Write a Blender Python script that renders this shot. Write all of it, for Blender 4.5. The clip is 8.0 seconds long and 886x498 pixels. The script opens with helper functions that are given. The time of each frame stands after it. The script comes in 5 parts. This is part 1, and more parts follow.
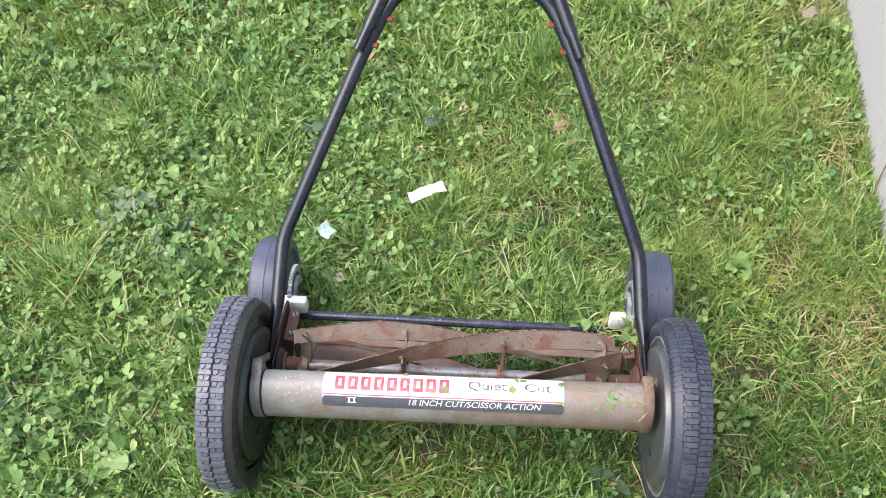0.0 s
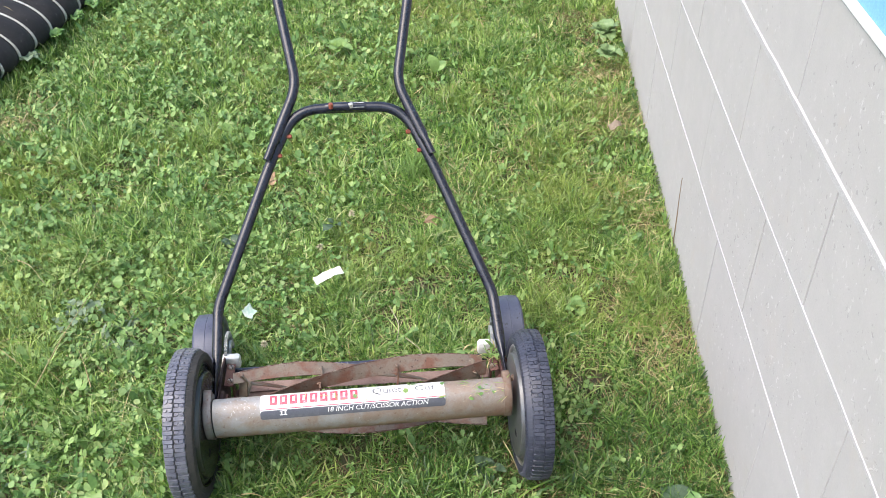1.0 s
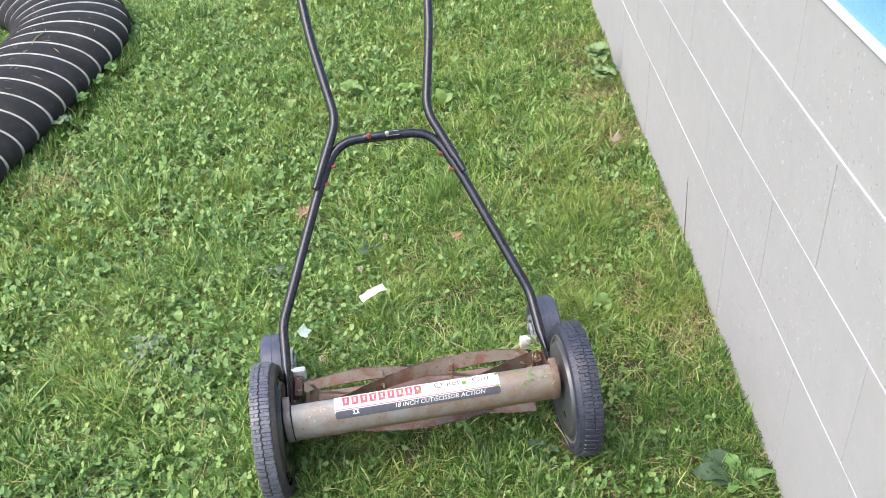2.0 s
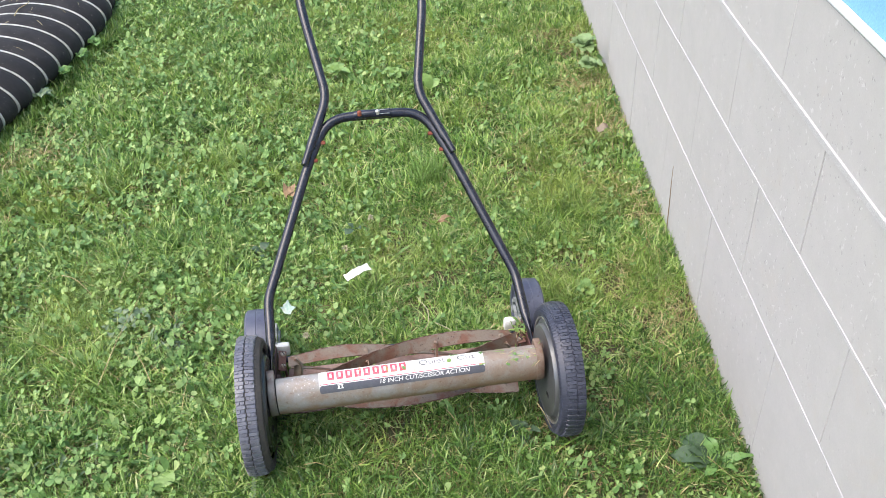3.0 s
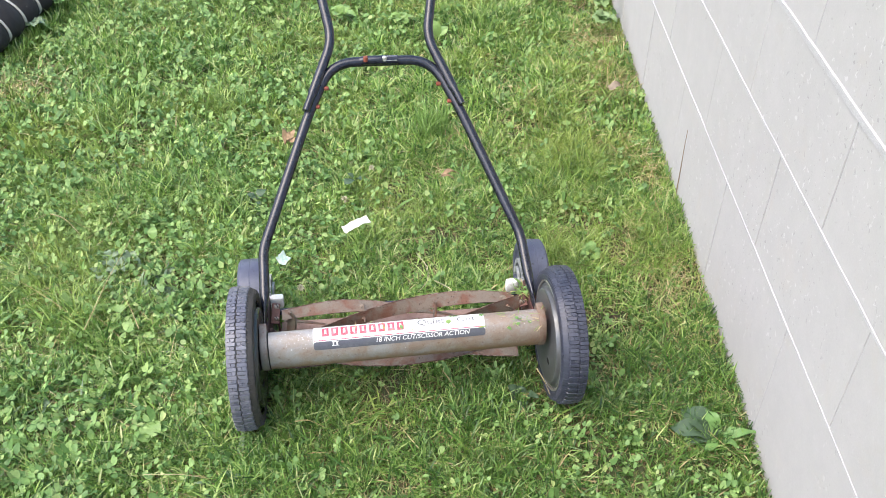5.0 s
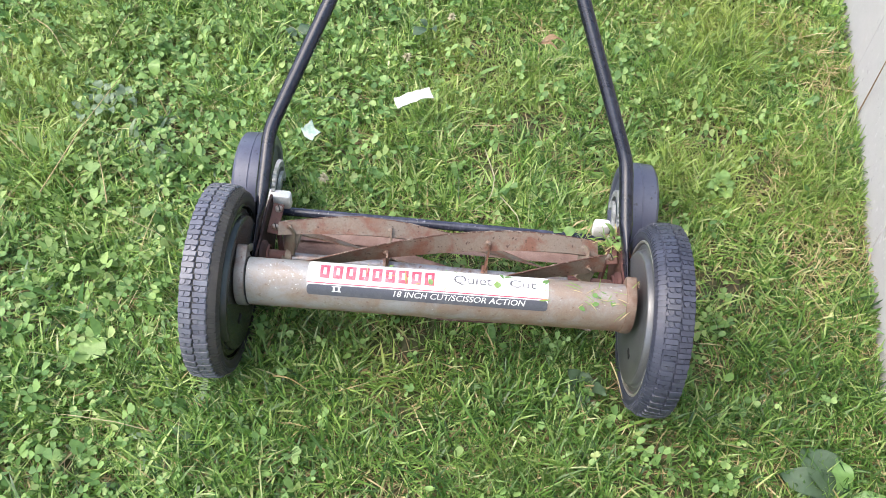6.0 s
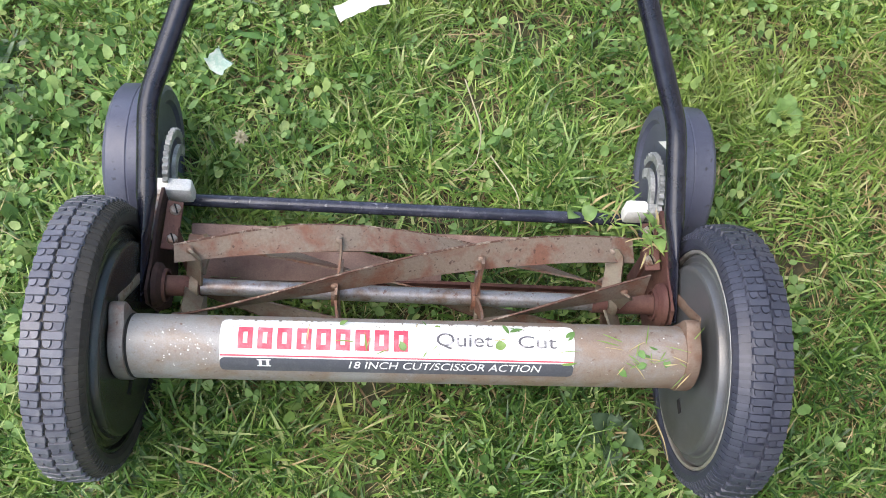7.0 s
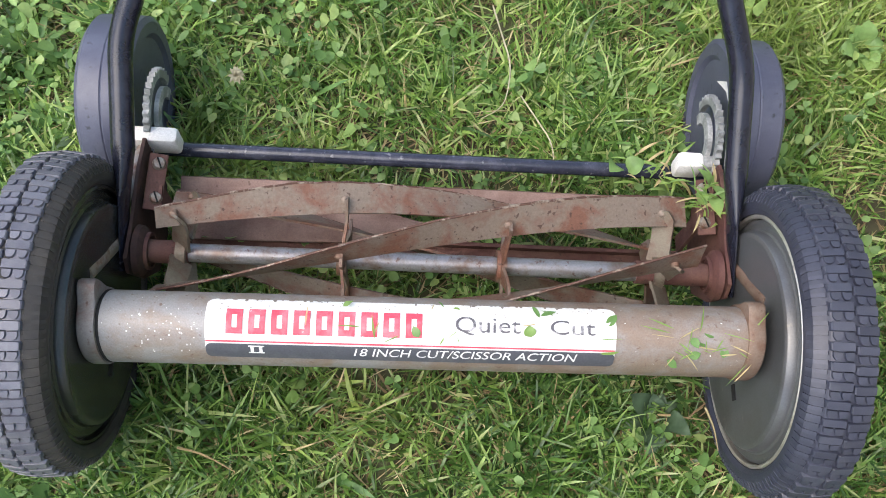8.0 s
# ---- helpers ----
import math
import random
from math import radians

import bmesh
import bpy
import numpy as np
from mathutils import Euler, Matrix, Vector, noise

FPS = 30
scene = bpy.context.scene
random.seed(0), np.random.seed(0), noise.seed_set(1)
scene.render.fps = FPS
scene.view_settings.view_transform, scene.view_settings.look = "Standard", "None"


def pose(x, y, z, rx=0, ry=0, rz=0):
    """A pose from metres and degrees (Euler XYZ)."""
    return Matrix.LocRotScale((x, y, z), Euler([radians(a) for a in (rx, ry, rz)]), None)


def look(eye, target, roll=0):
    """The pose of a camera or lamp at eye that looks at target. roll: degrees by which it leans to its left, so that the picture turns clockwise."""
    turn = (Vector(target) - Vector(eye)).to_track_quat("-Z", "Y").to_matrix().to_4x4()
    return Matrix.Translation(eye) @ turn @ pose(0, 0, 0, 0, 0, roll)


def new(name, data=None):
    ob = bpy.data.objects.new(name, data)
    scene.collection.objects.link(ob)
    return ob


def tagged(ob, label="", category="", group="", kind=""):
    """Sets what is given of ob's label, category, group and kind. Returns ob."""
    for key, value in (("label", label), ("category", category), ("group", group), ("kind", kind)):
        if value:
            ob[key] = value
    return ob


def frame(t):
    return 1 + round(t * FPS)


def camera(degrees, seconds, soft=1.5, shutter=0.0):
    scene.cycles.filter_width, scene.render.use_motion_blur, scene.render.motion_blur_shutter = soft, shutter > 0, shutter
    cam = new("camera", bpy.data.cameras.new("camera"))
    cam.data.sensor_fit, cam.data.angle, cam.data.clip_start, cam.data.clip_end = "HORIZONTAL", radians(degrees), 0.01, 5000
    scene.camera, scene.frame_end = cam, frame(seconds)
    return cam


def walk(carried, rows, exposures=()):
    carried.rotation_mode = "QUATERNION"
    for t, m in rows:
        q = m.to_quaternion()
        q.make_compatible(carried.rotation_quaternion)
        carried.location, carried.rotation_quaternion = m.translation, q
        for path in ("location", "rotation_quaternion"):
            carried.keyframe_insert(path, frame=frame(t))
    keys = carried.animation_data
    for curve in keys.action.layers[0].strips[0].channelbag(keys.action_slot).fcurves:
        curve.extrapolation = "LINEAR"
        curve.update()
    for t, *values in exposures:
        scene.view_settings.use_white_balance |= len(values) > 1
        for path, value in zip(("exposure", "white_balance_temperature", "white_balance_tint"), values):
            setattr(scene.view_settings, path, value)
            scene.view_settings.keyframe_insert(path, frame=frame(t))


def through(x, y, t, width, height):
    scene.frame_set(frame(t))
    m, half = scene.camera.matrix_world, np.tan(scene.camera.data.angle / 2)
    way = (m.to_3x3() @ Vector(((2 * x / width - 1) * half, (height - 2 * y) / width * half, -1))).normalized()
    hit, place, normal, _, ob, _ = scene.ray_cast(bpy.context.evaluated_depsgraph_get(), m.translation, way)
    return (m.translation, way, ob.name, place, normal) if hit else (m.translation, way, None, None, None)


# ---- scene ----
cam = camera(52.9, 8.0, 0.5)
PATH = [
    (0, (0.159, 0.079, 1.062), (0.069, 1.398, -0.439), -1.1),
    (0.2, (0.145, 0.006, 1.042), (0.162, 1.415, -0.378), 2.4),
    (0.5, (0.16, -0.13, 1.091), (0.225, 1.296, -0.31), 0.9),
    (0.8, (0.166, -0.241, 1.131), (0.316, 1.27, -0.17), 1.1),
    (1, (0.176, -0.321, 1.19), (0.314, 1.255, -0.034), -0.8),
    (1.2, (0.185, -0.361, 1.22), (0.308, 1.219, 0.001), -1.3),
    (1.5, (0.146, -0.427, 1.248), (0.287, 1.172, 0.056), -3.3),
    (1.7, (0.104, -0.448, 1.249), (0.271, 1.165, 0.079), -5.0),
    (2.8, (0.04, -0.504, 1.213), (0.245, 1.125, 0.071), -3.5),
    (3, (0.037, -0.487, 1.224), (0.261, 1.122, 0.057), -2.2),
    (3.5, (0.03, -0.478, 1.226), (0.265, 1.113, 0.038), -1.3),
    (4, (0.026, -0.484, 1.221), (0.255, 1.092, 0.011), -0.8),
    (4.2, (0.026, -0.487, 1.219), (0.255, 1.084, 0.002), -0.5),
    (5.3, (0.035, -0.336, 1.16), (0.239, 1.161, -0.15), 1.7),
    (5.5, (0.102, -0.22, 1.116), (0.228, 1.228, -0.257), 1.7),
    (5.7, (0.136, -0.093, 1.082), (0.197, 1.278, -0.372), 2.8),
    (6, (0.133, 0.027, 1.014), (0.129, 1.266, -0.557), 4.1),
    (6.2, (0.11, 0.13, 0.978), (0.097, 1.261, -0.672), 4.1),
    (6.5, (0.082, 0.265, 0.919), (0.125, 1.31, -0.786), 5.9),
    (6.8, (0.098, 0.367, 0.87), (0.196, 1.233, -0.93), 7.4),
    (7, (0.11, 0.422, 0.843), (0.219, 1.267, -0.966), 8.3),
    (7.2, (0.127, 0.456, 0.814), (0.231, 1.301, -0.996), 7.7),
    (7.5, (0.12, 0.485, 0.788), (0.203, 1.216, -1.072), 7.7),
    (8, (0.121, 0.507, 0.761), (0.17, 1.164, -1.128), 5.7),
]
walk(cam, [(t, look(eye, target, roll)) for t, eye, target, roll in PATH], [(0, 1.45), (1.5, 1.41), (4.2, 1.38), (5.5, 1.6), (6.2, 1.5), (6.6, 1.38), (8, 1.22)])

# ---- light ----
SOIL = -0.04
world = bpy.data.worlds.new("overcast_sky")
scene.world = world
world.use_nodes = True
wn = world.node_tree.nodes
sky = wn.new("ShaderNodeTexSky")
sky.sky_type = "NISHITA"
sky.sun_disc = False
sky.sun_elevation = radians(60)
sky.sun_rotation = radians(-110)
sky.air_density, sky.dust_density, sky.ozone_density = 1.0, 3.5, 1.0
wn["Background"].inputs["Strength"].default_value = 0.15
world.node_tree.links.new(sky.outputs["Color"], wn["Background"].inputs["Color"])
sun = new("sun", bpy.data.lights.new("sun", "SUN"))
sun.data.energy = 0.9
sun.data.angle = radians(60)
sun.data.color = (1.0, 0.96, 0.9)
sun.matrix_world = look((-2.0, -0.9, 4.6), (0.1, 0.7, 0.0))


# ---- materials ----
def material(name, base, rough=0.6, metal=0.0, spec=0.5):
    m = bpy.data.materials.new(name)
    m.use_nodes = True
    b = m.node_tree.nodes["Principled BSDF"]
    b.inputs["Base Color"].default_value = (*base, 1)
    b.inputs["Roughness"].default_value = rough
    b.inputs["Metallic"].default_value = metal
    b.inputs["Specular IOR Level"].default_value = spec
    return m, m.node_tree.nodes, m.node_tree.links, b


def noise_tex(n, l, scale, detail=6, rough=0.6, distort=0.0, placed=False):
    """Noise in the object's own space, or, for pieces that share a mesh, by their place in the world."""
    t = n.new("ShaderNodeTexNoise")
    t.inputs["Scale"].default_value = scale
    t.inputs["Detail"].default_value = detail
    t.inputs["Roughness"].default_value = rough
    t.inputs["Distortion"].default_value = distort
    if placed:
        l.new(n.new("ShaderNodeNewGeometry").outputs["Position"], t.inputs["Vector"])
    else:
        l.new(n.new("ShaderNodeTexCoord").outputs["Object"], t.inputs["Vector"])
    return t.outputs["Fac"]


def ramp(n, l, fac, stops):
    r = n.new("ShaderNodeValToRGB")
    e = r.color_ramp.elements
    while len(e) < len(stops):
        e.new(0.5)
    for k, (p, c) in enumerate(stops):
        e[k].position = p
        e[k].color = (*c, 1) if len(c) == 3 else c
    l.new(fac, r.inputs["Fac"])
    return r.outputs["Color"]


def mix(n, l, fac, a, b, mode="MIX"):
    m = n.new("ShaderNodeMix")
    m.data_type = "RGBA"
    m.blend_type = mode
    for k, v in ((0, fac), (6, a), (7, b)):
        if isinstance(v, (int, float)):
            m.inputs[k].default_value = v
        elif isinstance(v, tuple):
            m.inputs[k].default_value = (*v, 1)
        else:
            l.new(v, m.inputs[k])
    return m.outputs[2]


def bump(n, l, b, height, strength=0.3, dist=0.001):
    u = n.new("ShaderNodeBump")
    u.inputs["Strength"].default_value = strength
    u.inputs["Distance"].default_value = dist
    l.new(height, u.inputs["Height"])
    l.new(u.outputs["Normal"], b.inputs["Normal"])


def worn(name, base, other, scale=60, lo=0.45, hi=0.65, rough=0.6, metal=0.0, fleck=None, fine=900, bumps=0.25, rough2=None, grit=0.7):
    """Two-tone surface: a base, patches of another colour, fine grain and flecks."""
    m, n, l, b = material(name, base, rough, metal)
    big = noise_tex(n, l, scale, 8, 0.65, 0.3)
    small = noise_tex(n, l, fine, 4, 0.7)
    mask = ramp(n, l, big, [(lo, (0, 0, 0)), (hi, (1, 1, 1))])
    col = mix(n, l, mask, base, other)
    grain = ramp(n, l, small, [(0.3, (0.72, 0.72, 0.72)), (0.7, (1.15, 1.15, 1.15))])
    col = mix(n, l, grit, col, grain, "MULTIPLY")
    if fleck:
        fl = ramp(n, l, noise_tex(n, l, fleck[1], 3, 0.5), [(fleck[2] - 0.02, (0, 0, 0)), (fleck[2] + 0.07, (0.8, 0.8, 0.8))])
        col = mix(n, l, fl, col, fleck[0])
    l.new(col, b.inputs["Base Color"])
    if rough2 is not None:
        rr = n.new("ShaderNodeMapRange")
        rr.inputs["To Min"].default_value, rr.inputs["To Max"].default_value = rough, rough2
        l.new(mask, rr.inputs["Value"])
        l.new(rr.outputs["Result"], b.inputs["Roughness"])
    if bumps:
        bump(n, l, b, small, bumps, 0.0006)
    return m


def leafy(name, stops, patch=None, rough=0.45, through=0.3, vein=False):
    """Leaf surface: colour by island, large patches by place, and light through the blade."""
    m, n, l, b = material(name, stops[0][1], rough)
    g = n.new("ShaderNodeNewGeometry")
    col = ramp(n, l, g.outputs["Random Per Island"], stops)
    if patch:
        mask = ramp(n, l, noise_tex(n, l, patch[1], 4, 0.6), [(patch[2], (0, 0, 0)), (patch[3], (1, 1, 1))])
        col = mix(n, l, mask, col, patch[0])
        tone = ramp(n, l, noise_tex(n, l, 17, 3, 0.6), [(0.32, (0.6, 0.69, 0.62)), (0.62, (1.15, 1.12, 1.05))])
        col = mix(n, l, 0.8, col, tone, "MULTIPLY")
    col = mix(n, l, 0.45, col, ramp(n, l, noise_tex(n, l, 160, 3, 0.6), [(0.3, (0.6, 0.62, 0.55)), (0.7, (1.2, 1.2, 1.15))]), "MULTIPLY")
    l.new(col, b.inputs["Base Color"])
    tr = n.new("ShaderNodeBsdfTranslucent")
    l.new(col, tr.inputs["Color"])
    sh = n.new("ShaderNodeMixShader")
    sh.inputs[0].default_value = through
    l.new(b.outputs[0], sh.inputs[1])
    l.new(tr.outputs[0], sh.inputs[2])
    l.new(sh.outputs[0], n["Material Output"].inputs["Surface"])
    return m


GRASS = leafy("grass_blade", [(0.0, (0.052, 0.124, 0.027)), (0.25, (0.133, 0.258, 0.054)), (0.55, (0.255, 0.408, 0.098)), (0.84, (0.41, 0.535, 0.175)), (1.0, (0.58, 0.60, 0.335))],
              ((0.33, 0.40, 0.105), 2.2, 0.48, 0.72), 0.34, 0.36)
# deeper green copy of the grass, with the mower's shade in its colour
SHADYGRASS = leafy("shaded_grass_blade", [(0.0, (0.028, 0.075, 0.017)), (0.3, (0.078, 0.175, 0.036)), (0.65, (0.155, 0.28, 0.061)), (0.90, (0.27, 0.405, 0.115)), (1.0, (0.44, 0.48, 0.24))],
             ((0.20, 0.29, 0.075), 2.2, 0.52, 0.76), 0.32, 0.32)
STRAW = leafy("dry_grass", [(0.0, (0.30, 0.22, 0.10)), (0.5, (0.45, 0.36, 0.18)), (1.0, (0.58, 0.5, 0.3))], None, 0.6, 0.2)
THATCH = leafy("thatch", [(0.0, (0.13, 0.09, 0.045)), (0.5, (0.24, 0.165, 0.085)), (1.0, (0.38, 0.30, 0.16))], None, 0.75, 0.1)
CLOVER = leafy("clover_leaf", [(0.0, (0.095, 0.195, 0.055)), (0.4, (0.19, 0.33, 0.10)), (0.8, (0.285, 0.43, 0.15)), (1.0, (0.42, 0.51, 0.205))], ((0.315, 0.41, 0.12), 3.0, 0.52, 0.76), 0.5, 0.32)
BROAD = leafy("broad_leaf", [(0.0, (0.09, 0.2, 0.05)), (0.6, (0.15, 0.28, 0.08)), (1.0, (0.24, 0.36, 0.1))], None, 0.4, 0.22)
GREYLEAF = leafy("grey_green_leaf", [(0.0, (0.12, 0.185, 0.10)), (1.0, (0.21, 0.275, 0.165))], None, 0.5, 0.15)
LIME = leafy("lime_leaf", [(0.0, (0.18, 0.31, 0.08)), (1.0, (0.25, 0.37, 0.11))], None, 0.4, 0.25)
DRYLEAF = leafy("dull_dry_leaf", [(0.0, (0.20, 0.155, 0.115)), (1.0, (0.30, 0.24, 0.18))], None, 0.7, 0.1)
IVY = leafy("pale_ivy_leaf", [(0.0, (0.17, 0.28, 0.11)), (1.0, (0.28, 0.39, 0.18))], None, 0.42, 0.2)
DOCK = leafy("dark_dock_leaf", [(0.0, (0.038, 0.076, 0.040)), (1.0, (0.072, 0.120, 0.064))], None, 0.6, 0.15)
DEAD = leafy("dead_leaf", [(0.0, (0.22, 0.135, 0.075)), (1.0, (0.34, 0.225, 0.13))], None, 0.7, 0.1)
PALE = leafy("pale_flower", [(0.0, (0.40, 0.36, 0.24)), (1.0, (0.58, 0.53, 0.38))], None, 0.8, 0.2)
SOILM = worn("soil", (0.05, 0.042, 0.025), (0.075, 0.09, 0.03), 14, 0.35, 0.6, 0.95, fine=220, bumps=0.8)
n, l = SOILM.node_tree.nodes, SOILM.node_tree.links
b = n["Principled BSDF"]
dist = n.new("ShaderNodeVectorMath")
dist.operation = "LENGTH"
l.new(n.new("ShaderNodeTexCoord").outputs["Object"], dist.inputs[0])
far = n.new("ShaderNodeMapRange")
far.inputs["From Min"].default_value, far.inputs["From Max"].default_value = 1.4, 2.6
l.new(dist.outputs["Value"], far.inputs["Value"])
turf = ramp(n, l, noise_tex(n, l, 9, 8, 0.7), [(0.3, (0.055, 0.105, 0.026)), (0.55, (0.105, 0.17, 0.042)), (0.75, (0.16, 0.21, 0.065))])
l.new(mix(n, l, far.outputs["Result"], b.inputs["Base Color"].links[0].from_socket, turf), b.inputs["Base Color"])
# left tread paler: dust, plus the sky's bluish sheen put into the colour
RUBBER = worn("sky_sheen_tyre_rubber", (0.108, 0.111, 0.140), (0.175, 0.175, 0.195), 45, 0.45, 0.75, 0.42, fine=1400, bumps=0.2)
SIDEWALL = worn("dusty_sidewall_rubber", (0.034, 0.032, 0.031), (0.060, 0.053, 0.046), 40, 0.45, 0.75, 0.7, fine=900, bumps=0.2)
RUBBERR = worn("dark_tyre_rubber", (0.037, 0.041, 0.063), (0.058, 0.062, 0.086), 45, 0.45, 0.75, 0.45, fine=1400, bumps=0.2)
for rubber in (RUBBER, RUBBERR):
    n, l = rubber.node_tree.nodes, rubber.node_tree.links
    b = n["Principled BSDF"]
    tone = ramp(n, l, n.new("ShaderNodeNewGeometry").outputs["Random Per Island"], [(0.0, (0.78, 0.78, 0.8)), (1.0, (1.15, 1.15, 1.15))])
    l.new(mix(n, l, 1.0, b.inputs["Base Color"].links[0].from_socket, tone, "MULTIPLY"), b.inputs["Base Color"])
REARRUB = worn("rear_wheel_plastic", (0.066, 0.071, 0.110), (0.10, 0.108, 0.150), 30, 0.45, 0.75, 0.45, fine=1200, bumps=0.1, fleck=((0.012, 0.012, 0.014), 120, 0.66))
RODM = worn("scuffed_black_rod", (0.026, 0.029, 0.048), (0.06, 0.064, 0.095), 60, 0.45, 0.7, 0.2, fine=700, bumps=0.1, fleck=((0.22, 0.22, 0.25), 190, 0.66))
BLACK = worn("black_paint", (0.011, 0.012, 0.021), (0.024, 0.026, 0.042), 40, 0.45, 0.75, 0.2, fine=700, bumps=0.08, fleck=((0.09, 0.085, 0.085), 130, 0.72))
TUBEM, n, l, b = material("weathered_steel_tube", (0.35, 0.35, 0.35), 0.48, 0.1)
gx = n.new("ShaderNodeSeparateXYZ")
l.new(n.new("ShaderNodeTexCoord").outputs["Object"], gx.inputs[0])
mr = n.new("ShaderNodeMapRange")
mr.inputs["From Min"].default_value, mr.inputs["From Max"].default_value = -0.26, 0.26
mr.inputs["To Min"].default_value, mr.inputs["To Max"].default_value = -0.09, 0.13
l.new(gx.outputs["X"], mr.inputs["Value"])
ad = n.new("ShaderNodeMath")
l.new(noise_tex(n, l, 28, 10, 0.72, 0.4), ad.inputs[0])
l.new(mr.outputs["Result"], ad.inputs[1])
col = mix(n, l, ramp(n, l, ad.outputs[0], [(0.38, (0, 0, 0)), (0.60, (1, 1, 1))]), (0.30, 0.29, 0.285), (0.25, 0.19, 0.15))
col = mix(n, l, ramp(n, l, ad.outputs[0], [(0.62, (0, 0, 0)), (0.78, (0.8, 0.8, 0.8))]), col, (0.21, 0.12, 0.085))
col = mix(n, l, ramp(n, l, noise_tex(n, l, 170, 4, 0.6), [(0.62, (0, 0, 0)), (0.70, (0.75, 0.75, 0.75))]), col, (0.15, 0.085, 0.06))
col = mix(n, l, ramp(n, l, noise_tex(n, l, 330, 3, 0.6), [(0.68, (0, 0, 0)), (0.76, (0.7, 0.7, 0.7))]), col, (0.6, 0.59, 0.57))
low = n.new("ShaderNodeMath")
low.operation = "MULTIPLY_ADD"
low.inputs[1].default_value = -22.0
l.new(gx.outputs["Z"], low.inputs[0])
l.new(noise_tex(n, l, 40, 6, 0.7), low.inputs[2])
col = mix(n, l, ramp(n, l, low.outputs[0], [(0.62, (0, 0, 0)), (0.95, (0.85, 0.85, 0.85))]), col, (0.26, 0.145, 0.085))
grit = noise_tex(n, l, 800, 4, 0.7)
col = mix(n, l, 0.7, col, ramp(n, l, grit, [(0.3, (0.74, 0.74, 0.74)), (0.7, (1.14, 1.14, 1.14))]), "MULTIPLY")
l.new(col, b.inputs["Base Color"])
bump(n, l, b, grit, 0.3, 0.0006)
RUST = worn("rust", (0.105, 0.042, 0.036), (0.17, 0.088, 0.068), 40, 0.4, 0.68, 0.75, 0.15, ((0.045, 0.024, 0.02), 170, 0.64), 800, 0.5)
PLATEM = worn("rusty_sheet", (0.28, 0.19, 0.165), (0.19, 0.11, 0.09), 30, 0.42, 0.68, 0.65, 0.2, ((0.06, 0.03, 0.022), 150, 0.68), 700, 0.3)
COLLAR = worn("rust_stained_collar", (0.215, 0.155, 0.118), (0.16, 0.088, 0.056), 50, 0.42, 0.62, 0.6, 0.2, ((0.08, 0.035, 0.02), 170, 0.68), 800, 0.25)
COLLARG = worn("grey_stained_collar", (0.215, 0.20, 0.19), (0.17, 0.105, 0.08), 50, 0.45, 0.65, 0.55, 0.3, ((0.08, 0.035, 0.02), 170, 0.68), 800, 0.3)
BLADEM = worn("rusty_blade_steel", (0.215, 0.17, 0.135), (0.185, 0.088, 0.058), 30, 0.44, 0.60, 0.55, 0.25, ((0.055, 0.025, 0.018), 240, 0.64), 420, 0.6)
# the rust again, darkened to carry the shadow on the left bracket
SHADERUST = worn("shaded_rust", (0.045, 0.022, 0.019), (0.10, 0.05, 0.04), 40, 0.45, 0.7, 0.8, 0.1, ((0.02, 0.012, 0.01), 170, 0.64), 800, 0.5)
EDGEM = worn("dark_cutting_edge", (0.11, 0.055, 0.04), (0.33, 0.27, 0.22), 120, 0.5, 0.62, 0.6, 0.3, None, 500, 0.4)
ARMM = worn("olive_grey_arm_steel", (0.19, 0.165, 0.125), (0.15, 0.085, 0.06), 30, 0.46, 0.66, 0.55, 0.3, ((0.05, 0.025, 0.018), 150, 0.68), 600, 0.3)
SHAFTM = worn("bare_shaft_steel", (0.25, 0.25, 0.272), (0.17, 0.125, 0.105), 55, 0.46, 0.66, 0.42, 0.45, ((0.10, 0.05, 0.035), 210, 0.63), 600, 0.25)
# one disc steel in two tones: lit for the right wheel, shaded for the left
DISC = worn("lit_grey_wheel_disc", (0.125, 0.132, 0.142), (0.088, 0.087, 0.086), 18, 0.4, 0.7, 0.30, 0.3, ((0.17, 0.155, 0.135), 150, 0.7), 700, 0.1)
DISCSHADE = worn("shaded_wheel_disc", (0.048, 0.050, 0.049), (0.075, 0.073, 0.066), 18, 0.4, 0.7, 0.25, 0.4, None, 700, 0.1)
BRIGHT = worn("bright_rim_steel", (0.62, 0.6, 0.56), (0.4, 0.34, 0.27), 60, 0.5, 0.7, 0.35, 0.7)
PLASTIC = worn("white_plastic", (0.72, 0.71, 0.69), (0.55, 0.53, 0.5), 50, 0.55, 0.75, 0.45, fine=600, bumps=0.1)
GREYPL = worn("grey_adjuster_plastic", (0.20, 0.21, 0.21), (0.42, 0.43, 0.43), 60, 0.45, 0.62, 0.5, fine=500, bumps=0.2)
BOLTM = worn("bolt_head", (0.40, 0.36, 0.31), (0.22, 0.12, 0.08), 120, 0.45, 0.65, 0.5, 0.6)
ORANGE = worn("orange_rusty_nut", (0.25, 0.058, 0.028), (0.16, 0.045, 0.028), 150, 0.45, 0.65, 0.65)
LABELW = worn("label_white", (0.74, 0.74, 0.735), (0.64, 0.61, 0.57), 45, 0.52, 0.72, 0.42, fleck=((0.42, 0.36, 0.30), 210, 0.68), fine=600, bumps=0.1, grit=0.35)
LABELG = worn("label_grey", (0.075, 0.078, 0.095), (0.13, 0.13, 0.14), 45, 0.5, 0.75, 0.4, fine=600, bumps=0.05)
LABELR = worn("label_red", (0.64, 0.06, 0.10), (0.70, 0.20, 0.24), 70, 0.46, 0.7, 0.45, fleck=((0.74, 0.66, 0.65), 330, 0.70), fine=600, bumps=0.0)
